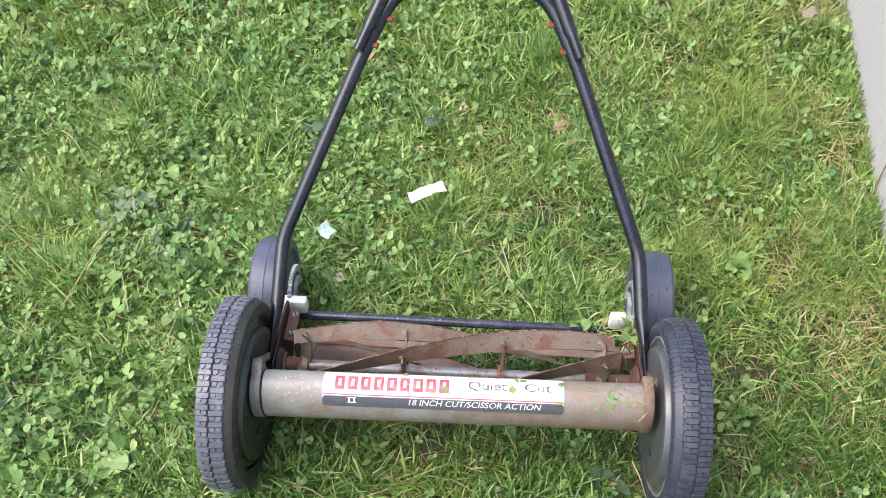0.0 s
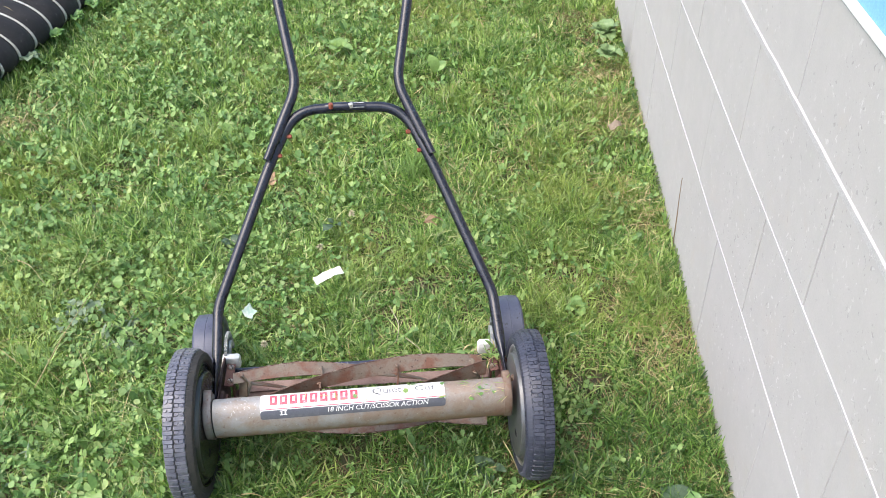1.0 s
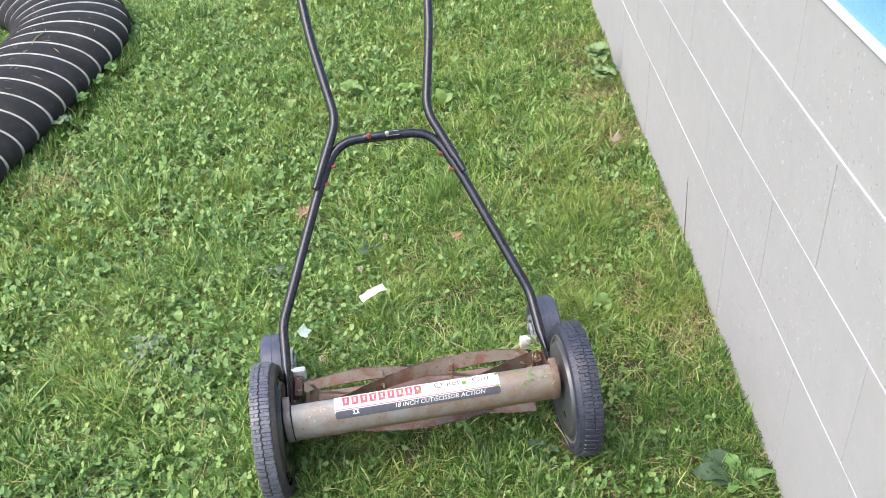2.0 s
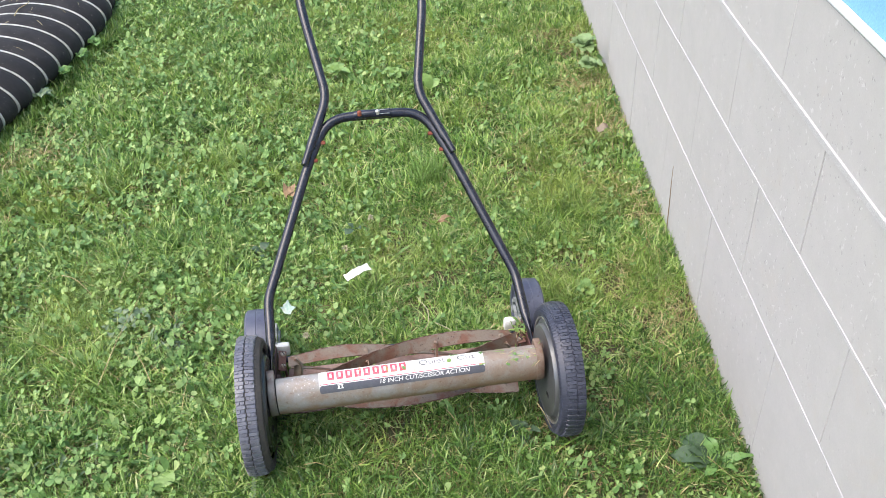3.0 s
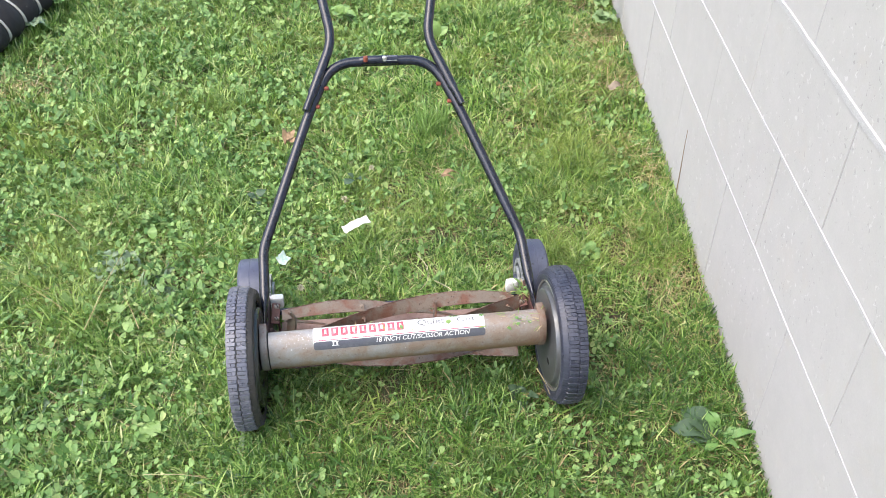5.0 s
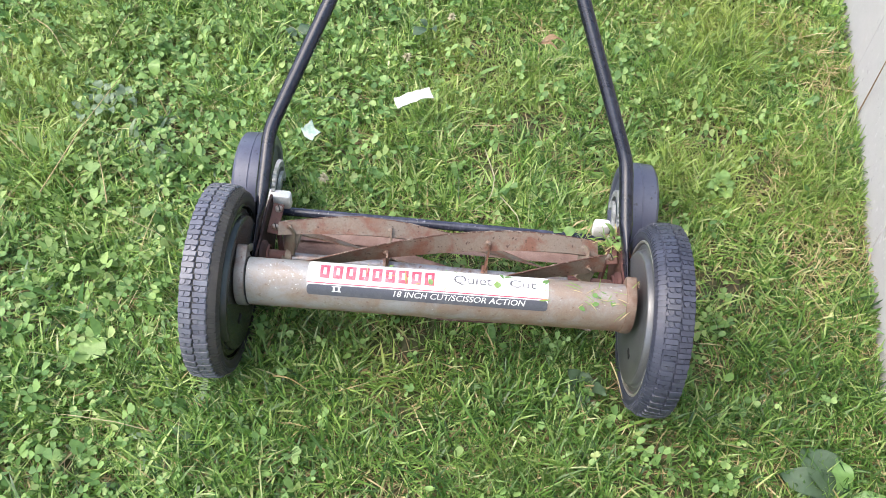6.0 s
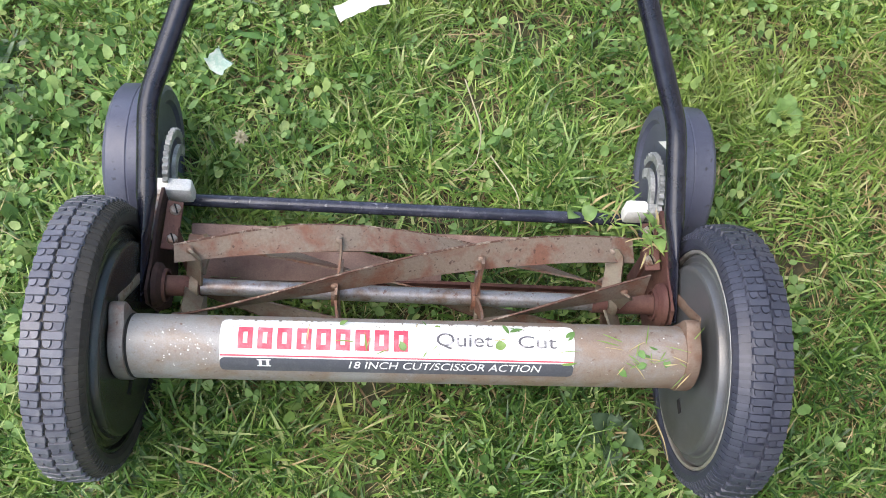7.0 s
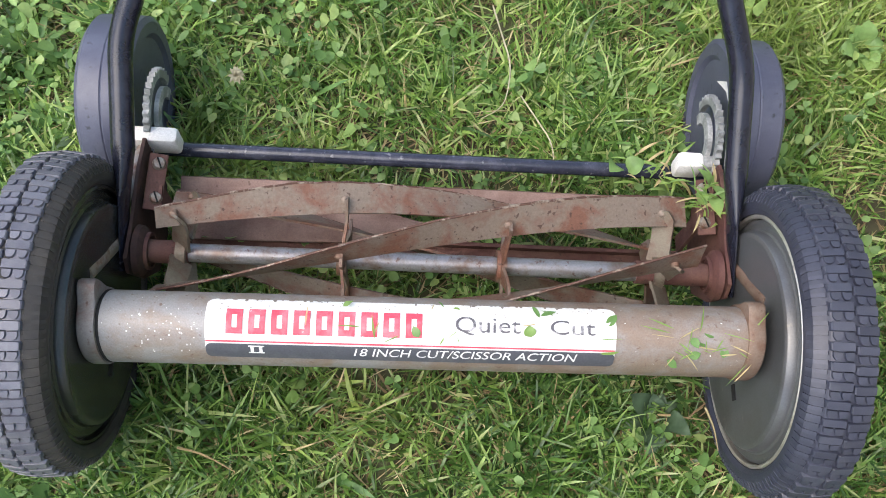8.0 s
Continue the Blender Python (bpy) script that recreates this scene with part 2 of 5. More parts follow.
INK = worn("label_ink", (0.10, 0.095, 0.11), (0.42, 0.41, 0.42), 160, 0.52, 0.64, 0.5, fine=600, bumps=0.0)
INKW = worn("label_white_ink", (0.74, 0.74, 0.73), (0.40, 0.40, 0.41), 150, 0.55, 0.68, 0.5, fine=600, bumps=0.0)
HOLE = material("dark_hole", (0.006, 0.006, 0.006), 0.9)[0]
PAPER = worn("white_paper", (0.80, 0.80, 0.79), (0.66, 0.65, 0.62), 70, 0.5, 0.7, 0.8, fine=900)
TEALP = worn("pale_teal_paper", (0.30, 0.43, 0.375), (0.48, 0.54, 0.50), 70, 0.45, 0.6, 0.7, fine=900)
BLOCK, n, l, b = material("painted_block", (0.43, 0.415, 0.415), 0.8)
broad = ramp(n, l, noise_tex(n, l, 3.2, 6, 0.6, 0.3, placed=True), [(0.3, (0.447, 0.429, 0.422)), (0.7, (0.425, 0.409, 0.402))])
cloud = ramp(n, l, noise_tex(n, l, 22, 6, 0.65, placed=True), [(0.35, (0.97, 0.97, 0.97)), (0.68, (1.025, 1.025, 1.025))])
col = mix(n, l, 1.0, broad, cloud, "MULTIPLY")
grainy = noise_tex(n, l, 330, 5, 0.65, placed=True)
rough_spots = ramp(n, l, noise_tex(n, l, 4.5, 3, 0.55, 0.4, placed=True), [(0.46, (0.12, 0.12, 0.12)), (0.60, (1, 1, 1))])
col = mix(n, l, 0.2, col, ramp(n, l, grainy, [(0.3, (0.82, 0.82, 0.82)), (0.7, (1.1, 1.1, 1.1))]), "MULTIPLY")
pores = noise_tex(n, l, 105, 3, 0.55, 0.4, placed=True)
pit = ramp(n, l, pores, [(0.315, (0.85, 0.85, 0.85)), (0.36, (0, 0, 0))])
pit = mix(n, l, 1.0, pit, rough_spots, "MULTIPLY")
col = mix(n, l, pit, col, (0.32, 0.305, 0.30))
knob = ramp(n, l, noise_tex(n, l, 88, 3, 0.5, 0.5, placed=True), [(0.64, (0, 0, 0)), (0.685, (0.8, 0.8, 0.8))])
knob = mix(n, l, 1.0, knob, rough_spots, "MULTIPLY")
col = mix(n, l, knob, col, (0.54, 0.525, 0.52))
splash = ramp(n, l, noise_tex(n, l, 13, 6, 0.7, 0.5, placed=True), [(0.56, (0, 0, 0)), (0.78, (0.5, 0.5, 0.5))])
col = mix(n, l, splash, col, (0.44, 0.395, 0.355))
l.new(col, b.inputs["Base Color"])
rise = n.new("ShaderNodeMath")
rise.operation = "MULTIPLY_ADD"
l.new(knob, rise.inputs[0])
rise.inputs[1].default_value = 1.0
soft_grain = n.new("ShaderNodeMath")
soft_grain.operation = "MULTIPLY"
soft_grain.inputs[1].default_value = 0.3
l.new(grainy, soft_grain.inputs[0])
l.new(soft_grain.outputs[0], rise.inputs[2])
dent = n.new("ShaderNodeMath")
dent.operation = "SUBTRACT"
l.new(rise.outputs[0], dent.inputs[0])
l.new(pit, dent.inputs[1])
bump(n, l, b, dent.outputs[0], 0.6, 0.0010)
MORTAR = worn("pale_mortar", (0.482, 0.469, 0.472), (0.435, 0.422, 0.426), 30, 0.45, 0.7, 0.85, fine=400, bumps=0.4)
JOINT = worn("dull_joint", (0.435, 0.422, 0.424), (0.355, 0.342, 0.342), 9, 0.42, 0.66, 0.9, fine=400, bumps=0.4)
TRIMW = worn("white_trim", (0.86, 0.88, 0.88), (0.8, 0.82, 0.83), 8, 0.45, 0.7, 0.5, fine=300, bumps=0.1)
BLUE = worn("light_blue_siding", (0.19, 0.42, 0.68), (0.22, 0.46, 0.71), 6, 0.45, 0.7, 0.5, fine=300, bumps=0.1)
PIPEM = worn("black_pipe_plastic", (0.019, 0.018, 0.019), (0.040, 0.037, 0.037), 14, 0.45, 0.75, 0.75, fine=300, bumps=0.2, fleck=((0.16, 0.15, 0.14), 120, 0.69))
PIPEM.node_tree.nodes["Principled BSDF"].inputs["Specular IOR Level"].default_value = 0.25
PIPEW = worn("pale_pipe_line", (0.50, 0.50, 0.47), (0.32, 0.32, 0.30), 40, 0.5, 0.7, 0.6)


# ---- mesh kit ----
def finish(ob_mesh, mat, smooth=40):
    ob_mesh.materials.append(mat)
    if smooth:
        ob_mesh.polygons.foreach_set("use_smooth", [True] * len(ob_mesh.polygons))
        ob_mesh.set_sharp_from_angle(angle=radians(smooth))
    ob_mesh.update()
    return ob_mesh


def mesh(name, data, mat, smooth=40):
    v, f = data
    me = bpy.data.meshes.new(name)
    me.from_pydata([tuple(p) for p in v], [], f)
    me.validate()
    bm = bmesh.new()
    bm.from_mesh(me)
    bmesh.ops.recalc_face_normals(bm, faces=bm.faces)
    bm.to_mesh(me)
    bm.free()
    return finish(me, mat, smooth)


def part(name, data, mat, parent, label="", at=None, smooth=None):
    """One mesh object, under a thing or a part."""
    if smooth is None:
        smooth = 40
    ob = new(name, data if isinstance(data, bpy.types.Mesh) else mesh(name, data, mat, smooth))
    ob.parent = parent
    if at is not None:
        ob.matrix_local = at
    if label:
        tagged(ob, label)
    return ob


def thing(name, label, category, at=None, group="", kind=""):
    ob = new(name)
    ob.empty_display_size = 0.05
    if at is not None:
        ob.matrix_world = at
    return tagged(ob, label, category, group, kind)


def join(*datas):
    v, f = [], []
    for a, b in datas:
        o = len(v)
        v += [tuple(p) for p in a]
        f += [tuple(i + o for i in q) for q in b]
    return v, f


def moved(data, m):
    return [tuple(m @ Vector(p)) for p in data[0]], data[1]


def lathe(profile, n=64, closed=False):
    """Revolve (x, r) points about the x axis."""
    v, f = [], []
    k = len(profile)
    for i in range(n):
        a = 2 * math.pi * i / n
        v += [(x, r * math.cos(a), r * math.sin(a)) for x, r in profile]
    for i in range(n):
        j = (i + 1) % n
        for q in range(k if closed else k - 1):
            w = (q + 1) % k
            f.append((i * k + q, j * k + q, j * k + w, i * k + w))
    if not closed:
        f.append(tuple(i * k for i in range(n)))
        f.append(tuple(i * k + k - 1 for i in range(n)))
    return v, f


def rounded(points, radius, steps=6):
    """A polyline with its inner corners rounded."""
    pts = [Vector(p) for p in points]
    out = [pts[0]]
    for a, b, c in zip(pts, pts[1:], pts[2:]):
        u, w = (a - b), (c - b)
        r = radius[(len(out) - 1) // (steps + 1)] if isinstance(radius, list) else radius
        d = min(r, u.length * 0.48, w.length * 0.48)
        p, q = b + u.normalized() * d, b + w.normalized() * d
        for k in range(steps + 1):
            s = k / steps
            out.append((1 - s) ** 2 * p + 2 * s * (1 - s) * b + s * s * q)
    return out + [pts[-1]]


def tube(points, r, n=14, squash=None, cap=True):
    """Sweep a round section along points; squash(i, count) gives (across, thick) factors."""
    pts = [Vector(p) for p in points]
    v, f = [], []
    up = Vector((1, 0, 0))
    for i, p in enumerate(pts):
        d = (pts[min(i + 1, len(pts) - 1)] - pts[max(i - 1, 0)]).normalized()
        side = (up - d * up.dot(d)).normalized()
        other = d.cross(side)
        a, b = squash(i, len(pts)) if squash else (1, 1)
        for k in range(n):
            t = 2 * math.pi * k / n
            v.append(p + side * (r * a * math.cos(t)) + other * (r * b * math.sin(t)))
        up = side
    for i in range(len(pts) - 1):
        for k in range(n):
            m = (k + 1) % n
            f.append((i * n + k, i * n + m, (i + 1) * n + m, (i + 1) * n + k))
    if cap:
        f += [tuple(range(n)), tuple((len(pts) - 1) * n + k for k in range(n))]
    return v, f


def plate(poly, x0, x1):
    """Extrude a (y, z) polygon from x0 to x1."""
    k = len(poly)
    v = [(x0, y, z) for y, z in poly] + [(x1, y, z) for y, z in poly]
    f = [tuple(range(k)), tuple(range(2 * k - 1, k - 1, -1))]
    f += [(i, (i + 1) % k, k + (i + 1) % k, k + i) for i in range(k)]
    return v, f


def box(sx, sy, sz, c=0.0, at=(0, 0, 0)):
    """A box with chamfered edges."""
    x, y, z = sx / 2, sy / 2, sz / 2
    if c <= 0:
        v = [(i * x, j * y, k * z) for i in (-1, 1) for j in (-1, 1) for k in (-1, 1)]
        f = [(0, 1, 3, 2), (4, 6, 7, 5), (0, 4, 5, 1), (2, 3, 7, 6), (0, 2, 6, 4), (1, 5, 7, 3)]
        return moved((v, f), Matrix.Translation(at))
    bm = bmesh.new()
    bmesh.ops.create_cube(bm, size=1)
    bmesh.ops.scale(bm, vec=(sx, sy, sz), verts=bm.verts)
    bmesh.ops.bevel(bm, geom=bm.edges[:], offset=c, segments=2, affect="EDGES", profile=0.5)
    bm.verts.index_update()
    d = ([tuple(p.co) for p in bm.verts], [tuple(q.index for q in g.verts) for g in bm.faces])
    bm.free()
    return moved(d, Matrix.Translation(at))


# ---- ground ----
def ground_height(x, y):
    return SOIL + 0.006 * np.sin(3.1 * x + 1.3) * np.sin(2.7 * y + 0.4) + 0.004 * np.sin(7.3 * x + 2.2 * y)


def ground_sheet():
    xs = [-60, -25, -10, -5] + [-2.6 + 0.1 * i for i in range(48)] + [4, 8, 20, 60]
    ys = [-60, -20, -6, -3] + [-1.4 + 0.1 * i for i in range(60)] + [6, 9, 18, 40, 90]
    v = [(x, y, float(ground_height(x, y)) if abs(x) < 3 and -2 < y < 5 else SOIL) for y in ys for x in xs]
    w = len(xs)
    f = [(j * w + i, j * w + i + 1, (j + 1) * w + i + 1, (j + 1) * w + i) for j in range(len(ys) - 1) for i in range(w - 1)]
    return v, f


ground = part("ground", ground_sheet(), SOILM, None)
tagged(ground, "dark soil and thatch under the lawn", "lawn", kind="structure")

# ---- house wall: courses of painted block, siding above ----
WALL_X, WALL_S = 0.6412, 0.1538
WALL_A = math.atan(WALL_S)
WALL = Matrix.Translation((WALL_X, 0, 0)) @ Matrix.Rotation(-WALL_A, 4, "Z")
COURSES = [0.027, 0.2196, 0.4125, 0.6021, 0.7729]


house_wall = part("wall_east", box(0.18, 9.0, 1.15, 0, (0.0906, 2.4, 0.185)), JOINT, None, at=WALL)
tagged(house_wall, "grey painted concrete block foundation wall with pale mortar lines", "wall", kind="structure")

# ---- corrugated pipe ----
PIPE_R, PITCH, SQUASH = 0.219, 0.0975, 0.50
PIPE_AT = Vector((-1.042, 2.43, 0.030))
PIPE_DIR = Vector((math.sin(0.238), math.cos(0.238), 0))


def flattened(data):
    """Press the pipe flat and curve its far end to the left."""
    out = []
    start, turn = 1.382 + 0.36, 0.75
    for x, y, z in data[0]:
        if x > start:
            a = (x - start) / turn
            x, y = start + (turn - y) * math.sin(a), turn - (turn - y) * math.cos(a)
        out.append((x, y, z * (SQUASH if z > 0 else 0.3)))
    return out, data[1]


def pipe_body(length):
    prof = []
    k = int(length / PITCH)
    for i in range(k):
        x = i * PITCH
        prof += [(x + 0.004, PIPE_R - 0.007), (x + 0.011, PIPE_R), (x + 0.027, PIPE_R + 0.006), (x + 0.047, PIPE_R + 0.009), (x + 0.067, PIPE_R + 0.006), (x + 0.083, PIPE_R), (x + 0.090, PIPE_R - 0.007)]
    return flattened(lathe(prof, 72))


pipe_at = Matrix.Translation(PIPE_AT) @ PIPE_DIR.to_track_quat("X", "Z").to_matrix().to_4x4() @ Matrix.Translation((-1.395, 0, 0))
pipe = thing("drainage_pipe", "large flattened black corrugated plastic pipe lying on the lawn", "pipe", pipe_at)
part("pipe_wall", pipe_body(3.0), PIPEM, pipe)
for i in range(1, 31):
    k = PITCH * i
    part("rib_line", flattened(lathe([(k - 0.003, PIPE_R - 0.010), (k - 0.0013, PIPE_R), (k + 0.0013, PIPE_R), (k + 0.003, PIPE_R - 0.010)], 72, True)), PIPEW, pipe, "pale line between two corrugations")

# ---- reel mower ----
MOWER = Matrix.Translation((0.127, 0.678, -0.0406)) @ Euler((0, radians(0.69), radians(-0.65))).to_matrix().to_4x4()
mower = thing("reel_mower", "old push reel mower with rusty blades and black handle on grass", "lawn mower", MOWER)
AXLE, TYRE_R, RIM_R = 0.124, 0.124, 0.098
REEL = (0.058, 0.107)
BAR = (-0.0134, 0.1548)
BAR_R, BAR_TALL = 0.0259, 1.36


def on_bar(x, deg, lift=0.0):
    """A point of the front tube's surface: deg from its top towards the front."""
    a = radians(deg)
    return (x, BAR[0] - (BAR_R + lift) * math.sin(a), BAR[1] + (BAR_R + lift) * BAR_TALL * math.cos(a))


bar_at = Matrix.Translation((0, *BAR)) @ Euler((0, radians(-0.69), radians(0.65))).to_matrix().to_4x4()
TALL = Matrix.Diagonal((1, 1, BAR_TALL, 1))
front_tube = part("front_tube", moved(lathe([(-0.237, BAR_R - 0.004), (-0.237, BAR_R - 0.0008), (-0.2362, BAR_R), (0.2287, BAR_R), (0.2295, BAR_R - 0.0008), (0.2295, BAR_R - 0.004)], 72), TALL), TUBEM, mower, "weathered grey steel tube, rusting", bar_at)



def collar_data(s, lobe, back):
    """A pressed end cap round the tube, drawn up and back into an ear."""
    rings = []
    for x, grow in ((0.2345, -0.0006), (0.2348, 0.0014), (0.2360, 0.0019), (0.2456, 0.0019), (0.2470, 0.0012), (0.2476, -0.0012)):
        ring = []
        for i in range(64):
            a = 2 * math.pi * i / 64
            y, z = math.cos(a), math.sin(a)
            off = math.atan2(math.sin(a - back), math.cos(a - back))
            k = 1 + lobe * math.exp(-(off / 0.28) ** 2)
            ring.append((s * x, (BAR_R + grow) * y * k, (BAR_R * BAR_TALL + grow) * z * k))
        rings.append(ring)
    v = [p for ring in rings for p in ring]
    f = [(j * 64 + i, j * 64 + (i + 1) % 64, (j + 1) * 64 + (i + 1) % 64, (j + 1) * 64 + i) for j in range(len(rings) - 1) for i in range(64)]
    return v, f + [tuple(range(64)), tuple(range((len(rings) - 1) * 64, len(rings) * 64))]


for s in (-1, 1):
    drawn_in = Matrix.Translation((-0.0075 if s > 0 else 0, 0, 0))
    part("end_collar", moved(collar_data(s, 0.42 if s < 0 else 0.27, 0.98), drawn_in), COLLARG if s < 0 else COLLAR, front_tube, "rusty end collar" if s > 0 else "grey end collar", smooth=50)
    if s < 0:
        part("seam", moved(lathe([(s * 0.2322, BAR_R - 0.002), (s * 0.2322, BAR_R + 0.0004), (s * 0.2343, BAR_R + 0.0004), (s * 0.2343, BAR_R - 0.002)], 64), drawn_in @ TALL), HOLE, front_tube, "dark seam beside the collar")


def bar_patch(x0, x1, d0, d1, lift, nx=2, nd=10, round_c=0.0):
    """A thin sheet wrapped on the front tube, with rounded corners."""
    v, f = [], []
    w = x1 - x0
    h = radians(d1 - d0) * BAR_R
    for j in range(nd + 1):
        t = j / nd
        e = 0.0
        if round_c:
            dist = min(t, 1 - t) * h
            if dist < round_c:
                e = round_c - math.sqrt(max(0.0, round_c ** 2 - (round_c - dist) ** 2))
        for i in range(nx + 1):
            x = x0 + e + (w - 2 * e) * i / nx
            v.append(on_bar(x, d0 + (d1 - d0) * t, lift))
    for j in range(nd):
        for i in range(nx):
            a = j * (nx + 1) + i
            f.append((a, a + 1, a + nx + 2, a + nx + 1))
    return v, f


def unbar(data):
    return moved(data, Matrix.Translation((0, -BAR[0], -BAR[1])))


LX0, LX1 = -0.1580, 0.1325
LW = LX1 - LX0
label_sheet = part("label", unbar(bar_patch(LX0, LX1, -34, 65, 0.0004, 3, 40, 0.006)), LABELW, mower, "worn white, red and grey sticker", bar_at)
part("grey_band", unbar(bar_patch(LX0, LX1, 40.5, 65, 0.0007, 3, 24, 0.004)), LABELG, label_sheet, "dark grey band with white lettering")
part("red_line", unbar(bar_patch(LX0 + 0.0005, LX1 - 0.0005, 35.5, 38, 0.0007, 3, 3)), LABELR, label_sheet, "thin red line")


def written(text, x0, x1, d0, d1, lift, shear=0.0, weight=0.0):
    """Flat lettering between x0 and x1, wrapped on the tube between the angles d0 (top) and d1 (foot)."""
    c = bpy.data.curves.new("lettering", "FONT")
    c.body = text
    c.shear = shear
    c.resolution_u = 4
    c.offset = weight
    ob = new("lettering", c)
    dg = bpy.context.evaluated_depsgraph_get()
    me = bpy.data.meshes.new_from_object(ob.evaluated_get(dg))
    bpy.data.objects.remove(ob)
    bpy.data.curves.remove(c)
    xs = [p.co.x for p in me.vertices]
    lo, hi = min(xs), max(xs)
    for p in me.vertices:
        d = d1 + (d0 - d1) * p.co.y / 0.7
        q = on_bar(x0 + (x1 - x0) * (p.co.x - lo) / (hi - lo), d, lift)
        p.co = (q[0], q[1] - BAR[0], q[2] - BAR[1])
    return me


def lettering(text, x0, x1, d0, d1, mat, shear=0.0, label="", weight=0.0):
    me = written(text, x0, x1, d0, d1, 0.0011, shear, weight)
    me.materials.clear()
    me.materials.append(mat)
    part("lettering", me, mat, label_sheet, label)


def lu(u):
    return LX0 + LW * u


lettering("II", lu(0.109), lu(0.138), 43, 55, INKW)
part("lettering", unbar(join(bar_patch(lu(0.104), lu(0.143), 42.5, 44.5, 0.0011, 1, 2), bar_patch(lu(0.104), lu(0.143), 53.5, 55.5, 0.0011, 1, 2))), INKW, label_sheet)
lettering("18 INCH CUT/SCISSOR ACTION", lu(0.360), lu(0.908), 43.0, 56.0, INKW, 0.2, "", 0.006)
lettering("Quiet", lu(0.606), lu(0.765), -10, 14, INK)
lettering("Cut", lu(0.838), lu(0.948), -8, 14, INK)
# maker's mark as plain red hollow blocks
for i in range(9):
    a, b = lu(0.051 + i * 0.0543), lu(0.091 + i * 0.0543)
    w = LW * 0.0135
    strips = (a, a + w, -13, 25), (b - w, b, -13, 25), (a + w, b - w, -13, -4), (a + w, b - w, 16, 25)
    part("red_mark", unbar(join(*(bar_patch(x0, x1, d0, d1, 0.0009, 1, 8) for x0, x1, d0, d1 in strips))), LABELR, label_sheet, "faded red hollow block")

# the sticker's top edge has torn away in places
torn = []
rc = random.Random(8)
for i in range(46):
    u = rc.choice([rc.uniform(0.02, 0.3), rc.uniform(0.45, 0.98), rc.uniform(0.62, 0.98)])
    w = rc.uniform(0.0008, 0.0045)
    torn.append(unbar(bar_patch(lu(u), lu(u) + w, -35, -34 + rc.uniform(1.5, 7.0) * (0.5 if w > 0.003 else 1), 0.0007, 2, 3, 0.0006)))
for i in range(40):
    u, d = rc.uniform(0.02, 0.98), rc.gauss(-24, 7)
    torn.append(unbar(bar_patch(lu(u), lu(u) + rc.uniform(0.0004, 0.0012), d, d + rc.uniform(0.8, 2.4), 0.0007, 1, 1)))
tagged(part("torn_edge", join(*torn), TUBEM, label_sheet, "torn top edge showing the tube"), kind="stuff")

chips = []
rc = random.Random(5)
for i in range(75):
    x = rc.gauss(-0.186, 0.015) if i < 50 else rc.uniform(-0.23, 0.22)
    d, w = rc.gauss(18, 16), rc.uniform(0.0004, 0.0013)
    chips.append(unbar(bar_patch(x, x + w, d, d + rc.uniform(0.8, 2.6), 0.0003, 1, 1)))
tagged(part("paint_chips", join(*chips), LABELW, front_tube, "pale chips in the tube's finish"), kind="stuff")

# road wheels: pressed disc, tyre with lugs
def tyre_data(s):
    """Tyre on the side s, the wheel's inner face at x = 0.252."""
    p = [(0.2535, 0.100), (0.2512, 0.1035), (0.2510, 0.109), (0.2530, 0.1145), (0.2565, 0.1172), (0.2610, 0.1188), (0.2665, 0.1202), (0.2740, 0.1210), (0.2850, 0.1210), (0.2915, 0.1192), (0.2940, 0.1165), (0.2950, 0.112), (0.2940, 0.104), (0.2900, 0.100)]
    return lathe([(s * x, r) for x, r in p], 112, True)


def lug(s, outline, r0, r1, wear):
    """A rubber block: its outline in (x, angle), from the radius r0 up to r1, with softened top edges and a crown."""
    cx = sum(x for x, t in outline) / len(outline)
    ct = sum(t for x, t in outline) / len(outline)
    m = len(outline)
    ring = []
    lift = wear.uniform(-0.0003, 0.0002)
    for r, k in ((r0, 1.05), (r1 - 0.0007, 1.0), (r1, 0.91)):
        for x, t in outline:
            xm, tt = cx + (x - cx) * k, ct + (t - ct) * k
            q = r + lift - 0.0016 * min(1.0, abs(xm - 0.2786) / 0.0155) ** 2.5 + wear.uniform(-0.00015, 0.00015)
            ring.append((s * xm, q * math.cos(tt), q * math.sin(tt)))
    return ring, [tuple(range(2 * m, 3 * m))] + [(h + j, h + (j + 1) % m, h + m + (j + 1) % m, h + m + j) for h in (0, m) for j in range(m)]


LUGS = 58


